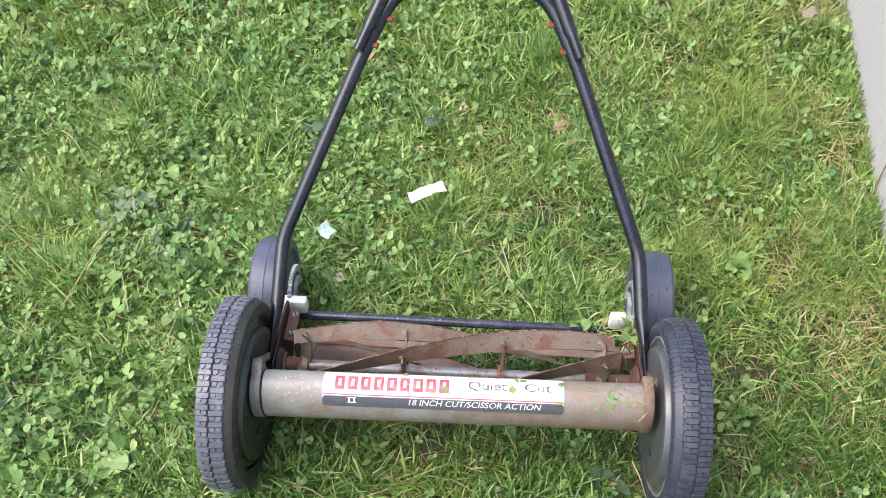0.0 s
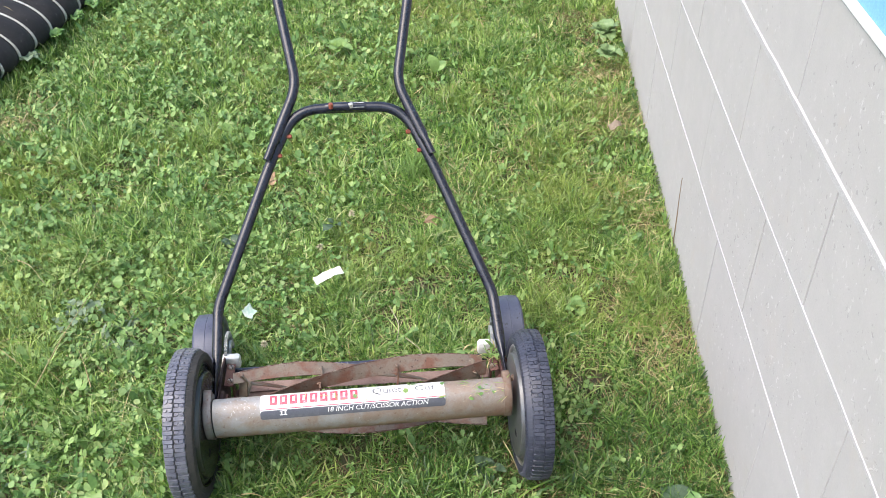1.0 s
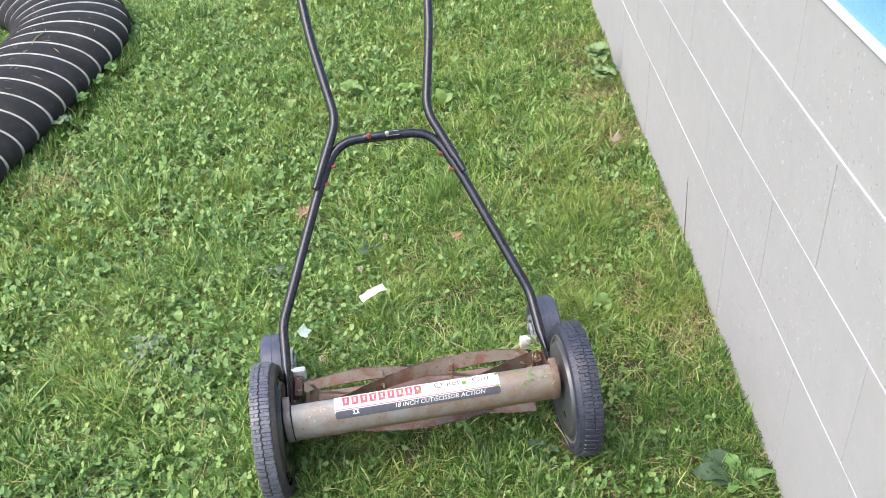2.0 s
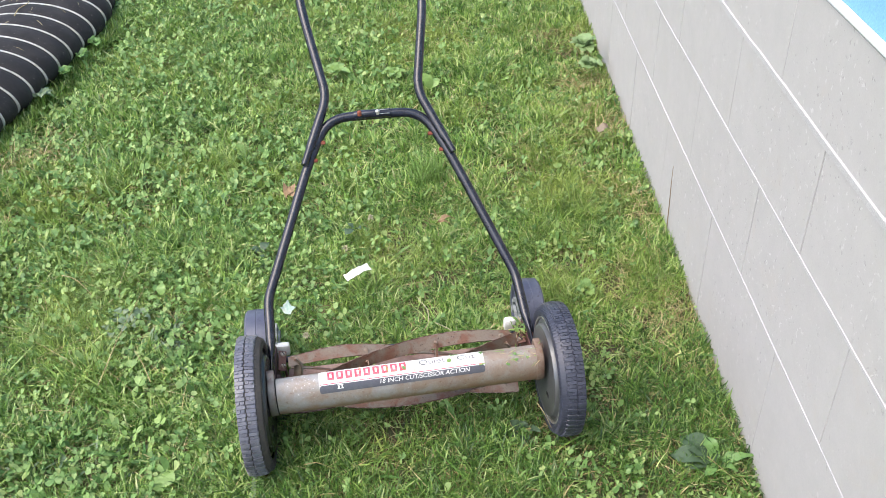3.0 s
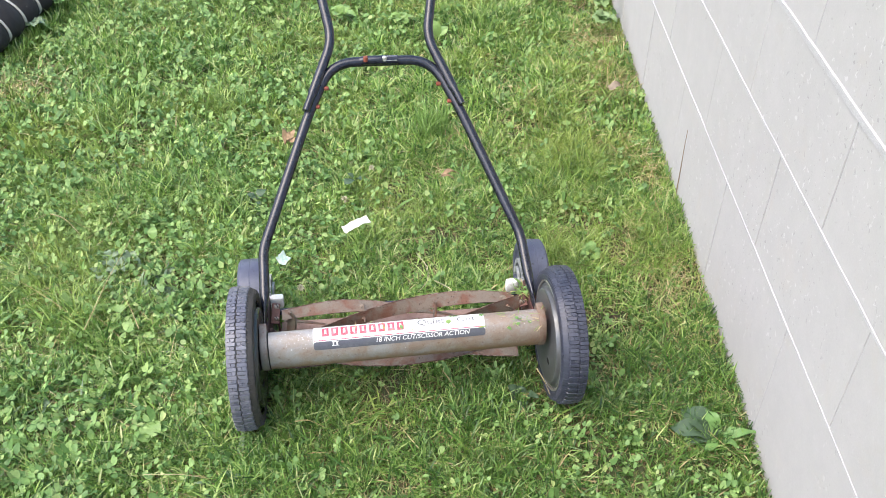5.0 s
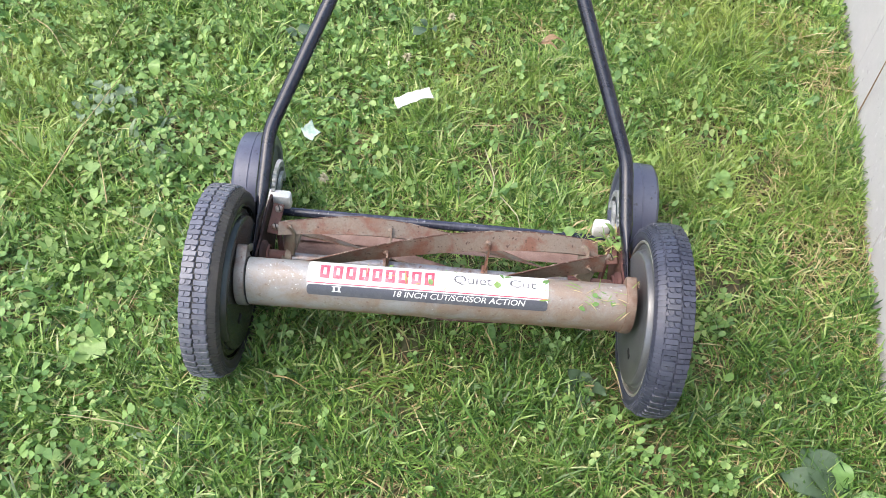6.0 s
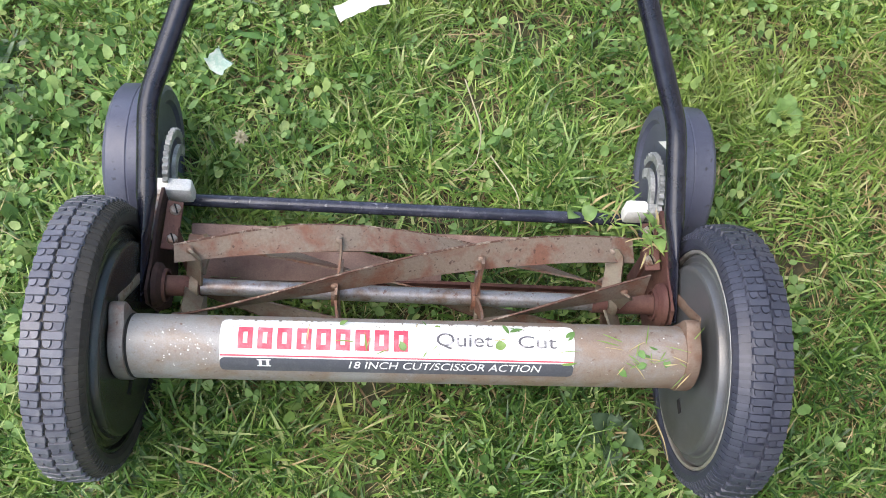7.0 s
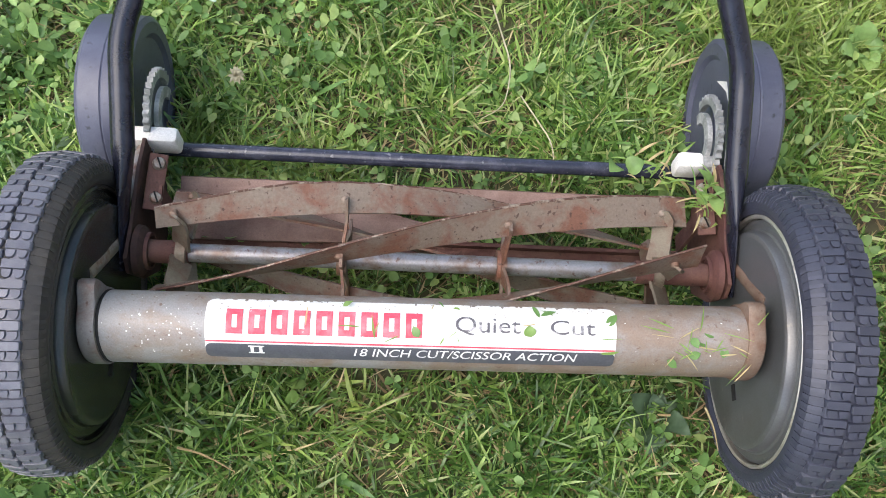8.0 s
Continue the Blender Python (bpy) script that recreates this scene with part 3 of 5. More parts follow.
def tread_data(s):
    """Two bands parted by a groove: low cross bars, under each a row of rounded tabs."""
    lugs = []
    pitch = 2 * math.pi / LUGS
    wear = random.Random(11 + s)
    for c, (a, b) in enumerate(((0.2626, 0.2778), (0.2794, 0.2944))):
        w = b - a
        lugs.append(lathe([(s * a, 0.1200), (s * (a + 0.0008), TYRE_R - 0.0036), (s * (a + w / 2), TYRE_R - 0.0023), (s * (b - 0.0008), TYRE_R - 0.0036), (s * b, 0.1200)], 112, True))
        for i in range(LUGS):
            t = pitch * (i + (0.5 if s < 0 else 0.18) * c)
            e = wear.uniform(-0.02, 0.02)
            bar = [(a - 0.0006, 0.04), (a + 0.03 * w, 0.0), (b - 0.03 * w, 0.0), (b, 0.04), (b, 0.42 + e), (b - 0.03 * w, 0.46 + e), (a + 0.03 * w, 0.46 + e), (a - 0.0006, 0.42 + e)]
            lugs.append(lug(s, [(x, t + u * pitch) for x, u in bar], 0.1205, TYRE_R, wear))
            for x0, x1 in ((a + 0.05 * w, a + 0.46 * w), (a + 0.53 * w, a + 0.95 * w)):
                v, foot = x1 - x0, 0.93 + wear.uniform(-0.03, 0.02)
                tab = [(x0, 0.50), (x1, 0.50), (x1, foot - 0.20), (x1 - 0.14 * v, foot - 0.06), (x1 - 0.34 * v, foot), (x0 + 0.34 * v, foot), (x0 + 0.14 * v, foot - 0.06), (x0, foot - 0.20)]
                lugs.append(lug(s, [(x, t + u * pitch) for x, u in tab], 0.1205, TYRE_R - 0.0006, wear))
    return join(*lugs)


def shoulder_data(s):
    """Fine radial ribs over the sloping inner shoulder."""
    lugs = []
    pitch = 2 * math.pi / LUGS
    wear = random.Random(5 + s)
    for i in range(2 * LUGS):
        t = pitch / 2 * (i + 0.14) + wear.uniform(-0.003, 0.003)
        ring = []
        for r, x in ((0.1085 + wear.uniform(0, 0.001), 0.2511), (0.1150, 0.2533), (0.1192, 0.2615)):
            for u in (-0.012, 0.012):
                for dx in (0.001, -0.0007):
                    ring.append((s * (x + dx), (r - 0.6 * dx) * math.cos(t + u), (r - 0.6 * dx) * math.sin(t + u)))
        faces = [(0, 2, 3, 1), (8, 9, 11, 10)]
        for o in (0, 4):
            faces += [(o + 1, o + 3, o + 7, o + 5), (o, o + 1, o + 5, o + 4), (o + 3, o + 2, o + 6, o + 7)]
        lugs.append((ring, faces))
    return join(*lugs)


for s in (-1, 1):
    spin = Matrix.Translation((0, 0, AXLE)) @ Matrix.Rotation(0.4 * s, 4, "X")
    prof = [(0.2484, 0.0005), (0.2484, 0.045), (0.2488, 0.0600), (0.2486, 0.0740), (0.2478, 0.0800), (0.2478, 0.0828), (0.2486, 0.0846), (0.2506, 0.0858), (0.2550, 0.0866), (0.2562, 0.0885), (0.2556, 0.0925), (0.2570, 0.0952), (0.2620, 0.0962), (0.2640, 0.0966), (0.2700, 0.0975), (0.2720, 0.0005)]
    wheel = part("wheel", lathe([(s * x, r) for x, r in prof], 96), DISC if s > 0 else DISCSHADE, mower, "rubber-tyred wheel with a dull grey steel disc" if s > 0 else "rubber-tyred wheel with its steel disc painted in shade", spin, 35)
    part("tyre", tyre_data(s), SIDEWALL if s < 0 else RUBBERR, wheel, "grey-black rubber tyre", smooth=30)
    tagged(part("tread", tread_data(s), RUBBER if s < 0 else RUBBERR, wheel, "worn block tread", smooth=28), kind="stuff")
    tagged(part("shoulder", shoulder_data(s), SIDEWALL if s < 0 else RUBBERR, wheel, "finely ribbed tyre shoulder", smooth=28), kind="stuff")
    # rim: painted highlight on the right, painted shade on the left
    part("rim_edge", lathe([(s * 0.2540, 0.0962), (s * 0.2528, 0.0978), (s * 0.2540, 0.0994), (s * 0.2600, 0.0990), (s * 0.2600, 0.0962)], 96, True), BRIGHT if s > 0 else DISCSHADE, wheel, "rim edge with a highlight painted on" if s > 0 else "rim edge in the shaded disc colour")
    turn = Matrix.Rotation(-0.4 * s, 4, "X")
    part("slot", moved(box(0.0016, 0.013, 0.007, 0.0007, (s * 0.2482, -0.037, -0.027)), turn), HOLE, wheel, "dark oval slot")

# reel: shaft, four spiders, five twisted blades
REEL_AT = Matrix.Translation((0, *REEL))
reel = part("reel_shaft", lathe([(-0.236, 0.0005), (-0.236, 0.0077), (0.236, 0.0077), (0.236, 0.0005)], 32), SHAFTM, mower, "bare steel reel shaft", REEL_AT)
for a, b in ((-0.238, -0.196), (0.169, 0.238)):
    part("shaft_sleeve", lathe([(a, 0.0078), (a, 0.0096), (b, 0.0096), (b, 0.0078)], 28), RUST, reel, "rusty sleeve on the shaft")
REEL_R = 0.063


def blade_angle(x, k):
    return 61 - 300 * (x - 0.057) + 72 * k


def lead_in(x):
    """The blades are ground back towards their left end."""
    return 0.009 * max(0.0, (-0.11 - x) / 0.104)


def blade_data(k):
    v, f = [], []
    n = 36
    for i in range(n + 1):
        x = -0.214 + 0.423 * i / n
        a = radians(blade_angle(x, k))
        o = Vector((math.cos(a), math.sin(a))) * (REEL_R - lead_in(x))
        b = a + radians(10)
        q = Vector((math.cos(b), math.sin(b))) * (REEL_R - 0.024)
        d = (q - o).normalized()
        t = Vector((-d.y, d.x)) * 0.0011
        for p in (o + t * 0.6, o - t * 0.6, q - t, q + t):
            v.append((x, p.x, p.y))
    for i in range(n):
        for j in range(4):
            m = (j + 1) % 4
            f.append((i * 4 + j, i * 4 + m, i * 4 + 4 + m, i * 4 + 4 + j))
    f += [(0, 1, 2, 3), (n * 4, n * 4 + 1, n * 4 + 2, n * 4 + 3)]
    return v, f


def edge_data(k):
    """The worn outer edge of a blade, a little uneven."""
    wear = random.Random(40 + k)
    pts = []
    for i in range(73):
        x = -0.214 + 0.423 * i / 72
        a = radians(blade_angle(x, k))
        r = REEL_R - lead_in(x) - 0.0002 + wear.uniform(-0.0003, 0.0004)
        pts.append((x, math.cos(a) * r, math.sin(a) * r))
    return tube(pts, 0.0011, 6)


SPIDERS = (-0.201, -0.072, 0.058, 0.187)
for k in range(5):
    blade = part("blade", blade_data(k), BLADEM, mower, "rust-stained helical steel reel blade", REEL_AT, 25)
    part("cutting_edge", edge_data(k), EDGEM, blade, "chipped dark cutting edge")
    for x in SPIDERS:
        a = radians(blade_angle(x, k) + 6)
        out = Vector((0, math.cos(a + 1.35), math.sin(a + 1.35)))
        c = Vector((x + 0.001, math.cos(a) * (REEL_R - 0.0135), math.sin(a) * (REEL_R - 0.0135)))
        q = (out * 1.0).to_track_quat("X", "Z").to_matrix().to_4x4()
        part("rivet", moved(lathe([(-0.003, 0.0034), (0.0016, 0.0034), (0.0028, 0.0022), (0.003, 0.0004)], 12), Matrix.Translation(c) @ q), BLADEM, blade)


def spider_data(x, k0):
    """A pressed hub plate with five bent arms."""
    d = [lathe([(x - 0.004, 0.0088), (x - 0.004, 0.0135), (x + 0.004, 0.0135), (x + 0.004, 0.0088)], 24)]
    for k in range(5):
        a = radians(blade_angle(x, k) + 10)
        arm = []
        for i in range(7):
            t = i / 6
            r = 0.010 + (REEL_R - 0.021) * t
            w = 0.0085 * (1 - 0.35 * math.sin(t * 3.1)) * (1 if t < 0.95 else 0.6) if abs(x) < 0.1 else 0.0098 * (1 - 0.1 * math.sin(t * 3.1)) * math.sqrt(max(0.08, 1 - max(0.0, (t - 0.7) / 0.3) ** 2))
            b = a - 0.12 * math.sin(t * 3.1)
            u = Vector((math.cos(b), math.sin(b)))
            n = Vector((-u.y, u.x))
            turn = 0.0 if abs(x) < 0.1 else 0.9
            ct, st = math.cos(turn), math.sin(turn)
            for sx in (-1, 1):
                for sw in (-1, 1):
                    p = u * r + n * (w * sw * ct - 0.0012 * sx * st)
                    arm.append((x + 0.0012 * sx * ct + w * sw * st + 0.003 * math.sin(t * 2), p.x, p.y))
        f = []
        for i in range(6):
            o = i * 4
            for p, q in ((0, 1), (1, 3), (3, 2), (2, 0)):
                f.append((o + p, o + q, o + 4 + q, o + 4 + p))
        f += [(0, 1, 3, 2), (24, 25, 27, 26)]
        d.append((arm, f))
    return join(*d)


for i, x in enumerate(SPIDERS):
    part("spider", spider_data(x, i), BLADEM if i in (1, 2) else ARMM, mower, "five-armed reel spider, rusty" if i in (1, 2) else "olive-grey five-armed end spider", REEL_AT)

# cutter bar and rear plate behind the reel
part("cutter_bar", join(plate([(0.084, 0.033), (0.096, 0.033), (0.096, 0.039), (0.086, 0.039)], -0.222, 0.222), plate([(0.0965, 0.030), (0.100, 0.030), (0.100, 0.045), (0.0965, 0.045)], -0.226, 0.226)), RUST, mower, "rusty bed knife bar under the reel", smooth=20)
part("rear_bar", plate([(0.124, 0.0635), (0.1405, 0.0705), (0.1425, 0.068), (0.126, 0.061)], -0.222, 0.226), PLATEM, mower, "narrow rusty strip behind the reel", smooth=20)


def gusset():
    """Tapered sheet between the left bracket and the rear bar."""
    v = []
    for x, y0, z0, y1, z1 in ((-0.226, 0.092, 0.045, 0.1320, 0.0625), (-0.120, 0.093, 0.045, 0.131, 0.062), (-0.055, 0.096, 0.045, 0.124, 0.058), (0.03, 0.100, 0.045, 0.106, 0.049)):
        v += [(x, y0, z0), (x, y1, z1), (x, y0, z0 - 0.002), (x, y1, z1 - 0.002)]
    f = []
    for i in range(3):
        o = i * 4
        f += [(o, o + 1, o + 5, o + 4), (o + 2, o + 6, o + 7, o + 3), (o, o + 4, o + 6, o + 2), (o + 1, o + 3, o + 7, o + 5)]
    f += [(0, 2, 3, 1), (12, 13, 15, 14)]
    return v, f


part("rear_plate", gusset(), PLATEM, mower, "tapered rusty plate", smooth=20)

# side brackets with bearings and bolts
for s in (-1, 1):
    outline = [(0.044, 0.128), (0.075, 0.126), (0.120, 0.130), (0.150, 0.126), (0.152, 0.100), (0.140, 0.050), (0.100, 0.026), (0.064, 0.034), (0.044, 0.075), (0.036, 0.115)]
    # left plate and bearing have their shade painted into the rust
    bracket = part("side_bracket", plate(outline, s * 0.2392, s * 0.2420), SHADERUST if s < 0 else RUST, mower, "rusty side plate carrying the reel", smooth=25)
    slope = Matrix.Translation((s * 0.2290, 0.115, 0.1165)) @ Euler((radians(8), radians(-14 * s), 0)).to_matrix().to_4x4()
    part("flange", moved(box(0.015, 0.048, 0.0028, 0.001), slope), RUST, bracket, "folded rusty flange", smooth=12)
    part("web", plate([(0.098, 0.116), (0.112, 0.118), (0.112, 0.050), (0.096, 0.050)], s * 0.2225, s * 0.2255), RUST, bracket, "upright rusty web", smooth=25)
    part("bearing", moved(lathe([(s * 0.2375, 0.0215), (s * 0.2330, 0.0205), (s * 0.2300, 0.0165), (s * 0.2285, 0.0105)], 32), REEL_AT), SHADERUST if s < 0 else RUST, bracket, "rusty round bearing housing")
    part("spring_ring", moved(lathe([(s * 0.2295, 0.0130), (s * 0.2265, 0.0130), (s * 0.2265, 0.0155), (s * 0.2295, 0.0155)], 32, True), Matrix.Translation((0, *REEL))), RUST, bracket, "worn bare ring")
    for y, z, r in ((0.130, 0.1195, 0.0056), (0.101, 0.1155, 0.0053)):
        up = Matrix.Translation((s * 0.2275, y, z - 0.001)) @ Matrix.Rotation(-math.pi / 2 + 0.25, 4, "Y") @ Matrix.Rotation(0.4, 4, "X")
        bolt = part("bolt", moved(lathe([(-0.004, r), (0.002, r), (0.0038, r * 0.75), (0.0042, 0.0004)], 20), up), BOLTM, bracket, "slotted bolt head")
        part("slot", moved(box(0.0012, r * 1.8, 0.0014, 0, (0.0040, 0, 0)), up), HOLE, bracket)
    part("stay", tube([(s * 0.2435, 0.152, 0.112), (s * 0.2455, 0.130, 0.122), (s * 0.2475, 0.100, 0.127), (s * 0.2480, 0.094, 0.126)], 0.0055, 10, lambda i, n: (0.9, 0.35)), BOLTM if s < 0 else RUST, mower, "flat steel stay strip")
    part("brace", tube([(s * 0.2475, 0.062, 0.120), (s * 0.2490, 0.040, 0.143), (s * 0.2485, 0.016, 0.172)], 0.0040, 8, lambda i, n: (0.45, 1.3)), BOLTM if s < 0 else COLLAR, mower, "thin steel brace")

# cross rod, white clips, rear wheels
part("cross_rod", lathe([(-0.262, 0.0001), (-0.262, 0.0066), (0.262, 0.0066), (0.262, 0.0001)], 24), RODM, mower, "black painted rod across the back", Matrix.Translation((0, 0.1645, 0.075)))
for s in (-1, 1):
    clip = part("clip", box(0.041 if s < 0 else 0.023, 0.015, 0.026, 0.0042, (-0.2355 if s < 0 else 0.2180, 0.156, 0.110)), PLASTIC, mower, "white plastic rod clip", smooth=26)
    if s > 0:
        part("clip_sleeve", box(0.018, 0.012, 0.022, 0.003, (0.2355, 0.158, 0.105)), GREYPL, clip, "pale grey sleeve", smooth=12)
    rear = part("rear_wheel", lathe([(s * x, r) for x, r in ((0.248, 0.0005), (0.248, 0.020), (0.251, 0.024), (0.251, 0.056), (0.2475, 0.060), (0.2475, 0.070), (0.2505, 0.0745), (0.2690, 0.0755), (0.2700, 0.0748), (0.2712, 0.0755), (0.2890, 0.0745), (0.2930, 0.070), (0.2930, 0.0005))], 72), REARRUB, mower, "smooth black plastic rear wheel", Matrix.Translation((-0.0015 + (0.0030 if s > 0 else -0.0045), 0.214 + s * 0.0036, 0.0755)), 30)
    if s > 0:
        hook = plate([(0.240, 0.110), (0.2235, 0.1375), (0.206, 0.1325), (0.219, 0.129)], 0.2468, 0.2510)
        part("pale_mark", moved(hook, Matrix.Translation((0.0015, -0.2176, -0.0755))), PLASTIC, rear, "pale worn hook on the wheel's face", smooth=20)
    teeth = []
    c = (0.186, 0.100)
    for i in range(40):
        a = math.pi * (-0.05 + 1.1 * i / 39)
        r = 0.040 if i % 2 else 0.0365
        teeth.append((c[0] + r * math.cos(a), c[1] + r * math.sin(a)))
    for i in range(19, -1, -1):
        a = math.pi * (-0.05 + 1.1 * i / 19)
        teeth.append((c[0] + 0.031 * math.cos(a), c[1] + 0.031 * math.sin(a)))
    adj = part("height_adjuster", plate(teeth, s * 0.2375, s * 0.2425), GREYPL, mower, "scuffed grey toothed height adjuster", smooth=20)
    arch = []
    for i in range(15):
        a = math.pi * i / 14
        arch.append((c[0] - 0.002 + 0.025 * math.cos(a), c[1] + 0.027 * math.sin(a)))
    for i in range(14, -1, -1):
        a = math.pi * i / 14
        arch.append((c[0] - 0.002 + 0.016 * math.cos(a), c[1] + 0.017 * math.sin(a)))
    part("inner_arch", plate(arch, s * 0.2325, s * 0.2365), GREYPL, adj, "raised grey arch", smooth=20)

# handle: two arms bending into an arch, two upper tubes bolted outside
HS = math.radians(44)


def hp(x, s, off=0.0):
    """A point of the handle's plane, s metres up it from the shaft's height at the bend."""
    return (x - 0.0045, 0.1965 + s * math.cos(HS) - off * math.sin(HS), 0.2025 + s * math.sin(HS) + off * math.cos(HS))


def flat_end(i, n):
    e = min(i, n - 1 - i)
    k = min(1.0, max(0.0, (e - 8) / 8))
    return (0.33 + 0.67 * k, 1.3 - 0.3 * k)


JOINT_S, RED_S, ARCH_S, NECK_S = 0.263, 0.308, 0.350, 0.392
arms = [(-0.2460, 0.043, 0.107), (-0.2460, 0.062, 0.119), (-0.2455, 0.11, 0.147), hp(-0.2405, 0), hp(-0.139, JOINT_S), hp(-0.094, ARCH_S), hp(0.094, ARCH_S), hp(0.139, JOINT_S), hp(0.2405, 0), (0.2420, 0.11, 0.147), (0.2450, 0.062, 0.119), (0.2455, 0.043, 0.107)]
handle = part("lower_handle", tube(rounded(arms, [0.01, 0.02, 0.018, 0.05, 0.045, 0.045, 0.05, 0.018, 0.02, 0.01], 7), 0.0094, 18, flat_end), BLACK, mower, "black painted tubular lower handle with an arch")
for s in (-1, 1):
    o = 0.0065
    up = [hp(s * (0.141 + o), JOINT_S - 0.008, 0.011), hp(s * (0.121 + o), RED_S - 0.005, 0.010), hp(s * 0.091, NECK_S, 0.006), hp(s * 0.1215, NECK_S + 0.175, 0.006), hp(s * 0.137, NECK_S + 0.33, 0.006)]
    upper = part("upper_handle", tube(rounded(up, [0.02, 0.03, 0.035], 7), 0.0092, 16, lambda i, n: (0.8, 1.1) if i < 2 else (1, 1)), BLACK, mower, "black painted upper handle tube")
    for q in (JOINT_S + 0.002, RED_S - 0.008):
        f = (q - JOINT_S) / (RED_S - JOINT_S)
        x = 0.139 - 0.024 * f
        nut = part("nut", moved(lathe([(s * -0.017, 0.0024), (s * -0.0155, 0.0040), (s * -0.011, 0.0040), (s * -0.008, 0.0034), (s * 0.013, 0.0034)], 6), Matrix.Translation(hp(s * x, q, 0.002))), ORANGE, upper, "orange rusted nut and bolt", smooth=20)
strap = part("arch_strap", tube([hp(-0.038, ARCH_S, 0.004), hp(-0.032, ARCH_S, 0.006), hp(0.0, ARCH_S, 0.006), hp(0.032, ARCH_S, 0.004)], 0.0104, 12, lambda i, n: (1.0, 0.85)), BLACK, mower, "flattened black sleeve on the arch")
flat = Matrix.Translation(hp(0.0, ARCH_S, 0.0125)) @ Matrix.Rotation(HS, 4, "X")
part("channel", moved(box(0.056, 0.006, 0.0030, 0.0006), flat), HOLE, strap, "dark channel in the sleeve", smooth=12)
for q in (-1, 1):
    part("channel_edge", moved(box(0.060, 0.0012, 0.0042, 0.0004, (0, q * 0.0042, 0)), flat), GREYPL, strap, "scuffed bare channel edge", smooth=12)
part("nut", moved(lathe([(-0.005, 0.0046), (0.003, 0.0046), (0.005, 0.0025)], 6), Matrix.Translation(hp(-0.030, ARCH_S, 0.016)) @ Matrix.Rotation(-math.pi / 2, 4, "Y")), ORANGE, handle, "orange rusted nut")
part("rivet", moved(lathe([(-0.004, 0.0045), (0.003, 0.0045), (0.005, 0.002)], 14), Matrix.Translation(hp(0.006, ARCH_S, 0.014)) @ Matrix.Rotation(-math.pi / 2, 4, "Y")), BRIGHT, handle, "bright rivet head")


# ---- plants and litter ----
def leaf_data(length, width, bend=0.4, fold=0.25, n=7, wave=0.0):
    """A leaf along +y from its stalk, arched and folded along the midrib."""
    v, f = [], []
    for i in range(n + 1):
        t = i / n
        w = width * (math.sin(math.pi * min(1, t ** 0.8)) ** 0.75 * 0.5 + 0.02)
        y, z = length * t * (1 - 0.15 * bend * t), length * (bend * t * (1 - t) * 1.6)
        for s in (-1, 0, 1):
            v.append((s * w, y, z + abs(s) * w * fold + wave * width * math.sin(9 * t + 2 * s) * abs(s)))
    for i in range(n):
        for j in range(2):
            a = i * 3 + j
            f.append((a, a + 1, a + 4, a + 3))
    return v, f


def soil_z(x, y):
    return float(ground_height(x, y))


def rosette(name, label, category, x, y, count, length, width, mat, rise=0.45, seed=1, spread=360, start=0, z=0.012, group="broad-leaved weeds in the lawn"):
    rng = random.Random(seed)
    ob = thing(name, label, category, Matrix.Translation((x, y, soil_z(x, y) + z)), group)
    for i in range(count):
        a = radians(start + spread * (i + rng.uniform(-0.45, 0.45)) / count)
        k = rng.uniform(0.55, 1.15)
        d = leaf_data(length * k, width * k * rng.uniform(0.85, 1.1), rng.uniform(0.3, 0.6), rng.uniform(0.05, 0.35), 10, rng.uniform(0.03, 0.14))
        m = Matrix.Rotation(a, 4, "Z") @ Matrix.Translation((0, 0.006, 0)) @ Matrix.Rotation(rise * rng.uniform(0.1, 1.7), 4, "X")
        part("leaf", moved(d, m), mat, ob, smooth=60)
    return ob


wall_weed = thing("plantain", "broad-leaved weed beside the wall, older leaves dark, young ones bright", "weed", Matrix.Translation((0.657, 0.497, soil_z(0.657, 0.497) + 0.012)), "broad-leaved weeds in the lawn")
for k, (deg, long, wide, tilt, mat) in enumerate(((36, 0.080, 0.050, 0.10, DOCK), (70, 0.085, 0.038, 0.05, DOCK), (20, 0.076, 0.034, 0.0, DOCK), (88, 0.060, 0.026, -0.02, DOCK), (52, 0.060, 0.032, -0.05, DOCK), (8, 0.052, 0.026, 0.30, BROAD), (-84, 0.044, 0.020, 0.22, BROAD), (-98, 0.068, 0.014, 0.25, BROAD), (128, 0.045, 0.018, 0.18, BROAD), (-150, 0.035, 0.014, 0.3, BROAD))):
    d = leaf_data(long, wide, 0.22, 0.12, 14, 0.10 + 0.05 * (k % 3))
    part("leaf", moved(d, Matrix.Rotation(radians(deg), 4, "Z") @ Matrix.Translation((0, 0.006, 0)) @ Matrix.Rotation(tilt, 4, "X")), mat, wall_weed, "dull dark green leaf" if mat is DOCK else "", smooth=60)
for q, (wx, wy) in enumerate(((-0.44, 1.09), (-0.475, 1.075), (-0.415, 1.115), (-0.46, 1.12))):
    rosette("dock_plant", "grey-green flattened broad-leaved weed in the lawn", "weed", wx, wy, 6, 0.027, 0.016, GREYLEAF, 0.15, 5 + 20 * q, 360, 50 * q, 0.022)
rosette("plantain", "yellow-green broad leaf in the lawn", "weed", -0.318, 0.600, 2, 0.040, 0.034, LIME, 0.12, 6, 90, -10, 0.030)
rosette("plantain", "broad green leaves beside the mower wheel", "weed", 0.334, 0.630, 7, 0.034, 0.023, DOCK, 0.55, 7, 330, -60, 0.008)
rosette("plantain", "broad-leaved weed patch in the lawn", "weed", 0.565, 1.005, 14, 0.024, 0.019, CLOVER, 0.35, 8, 360, 0, 0.024)
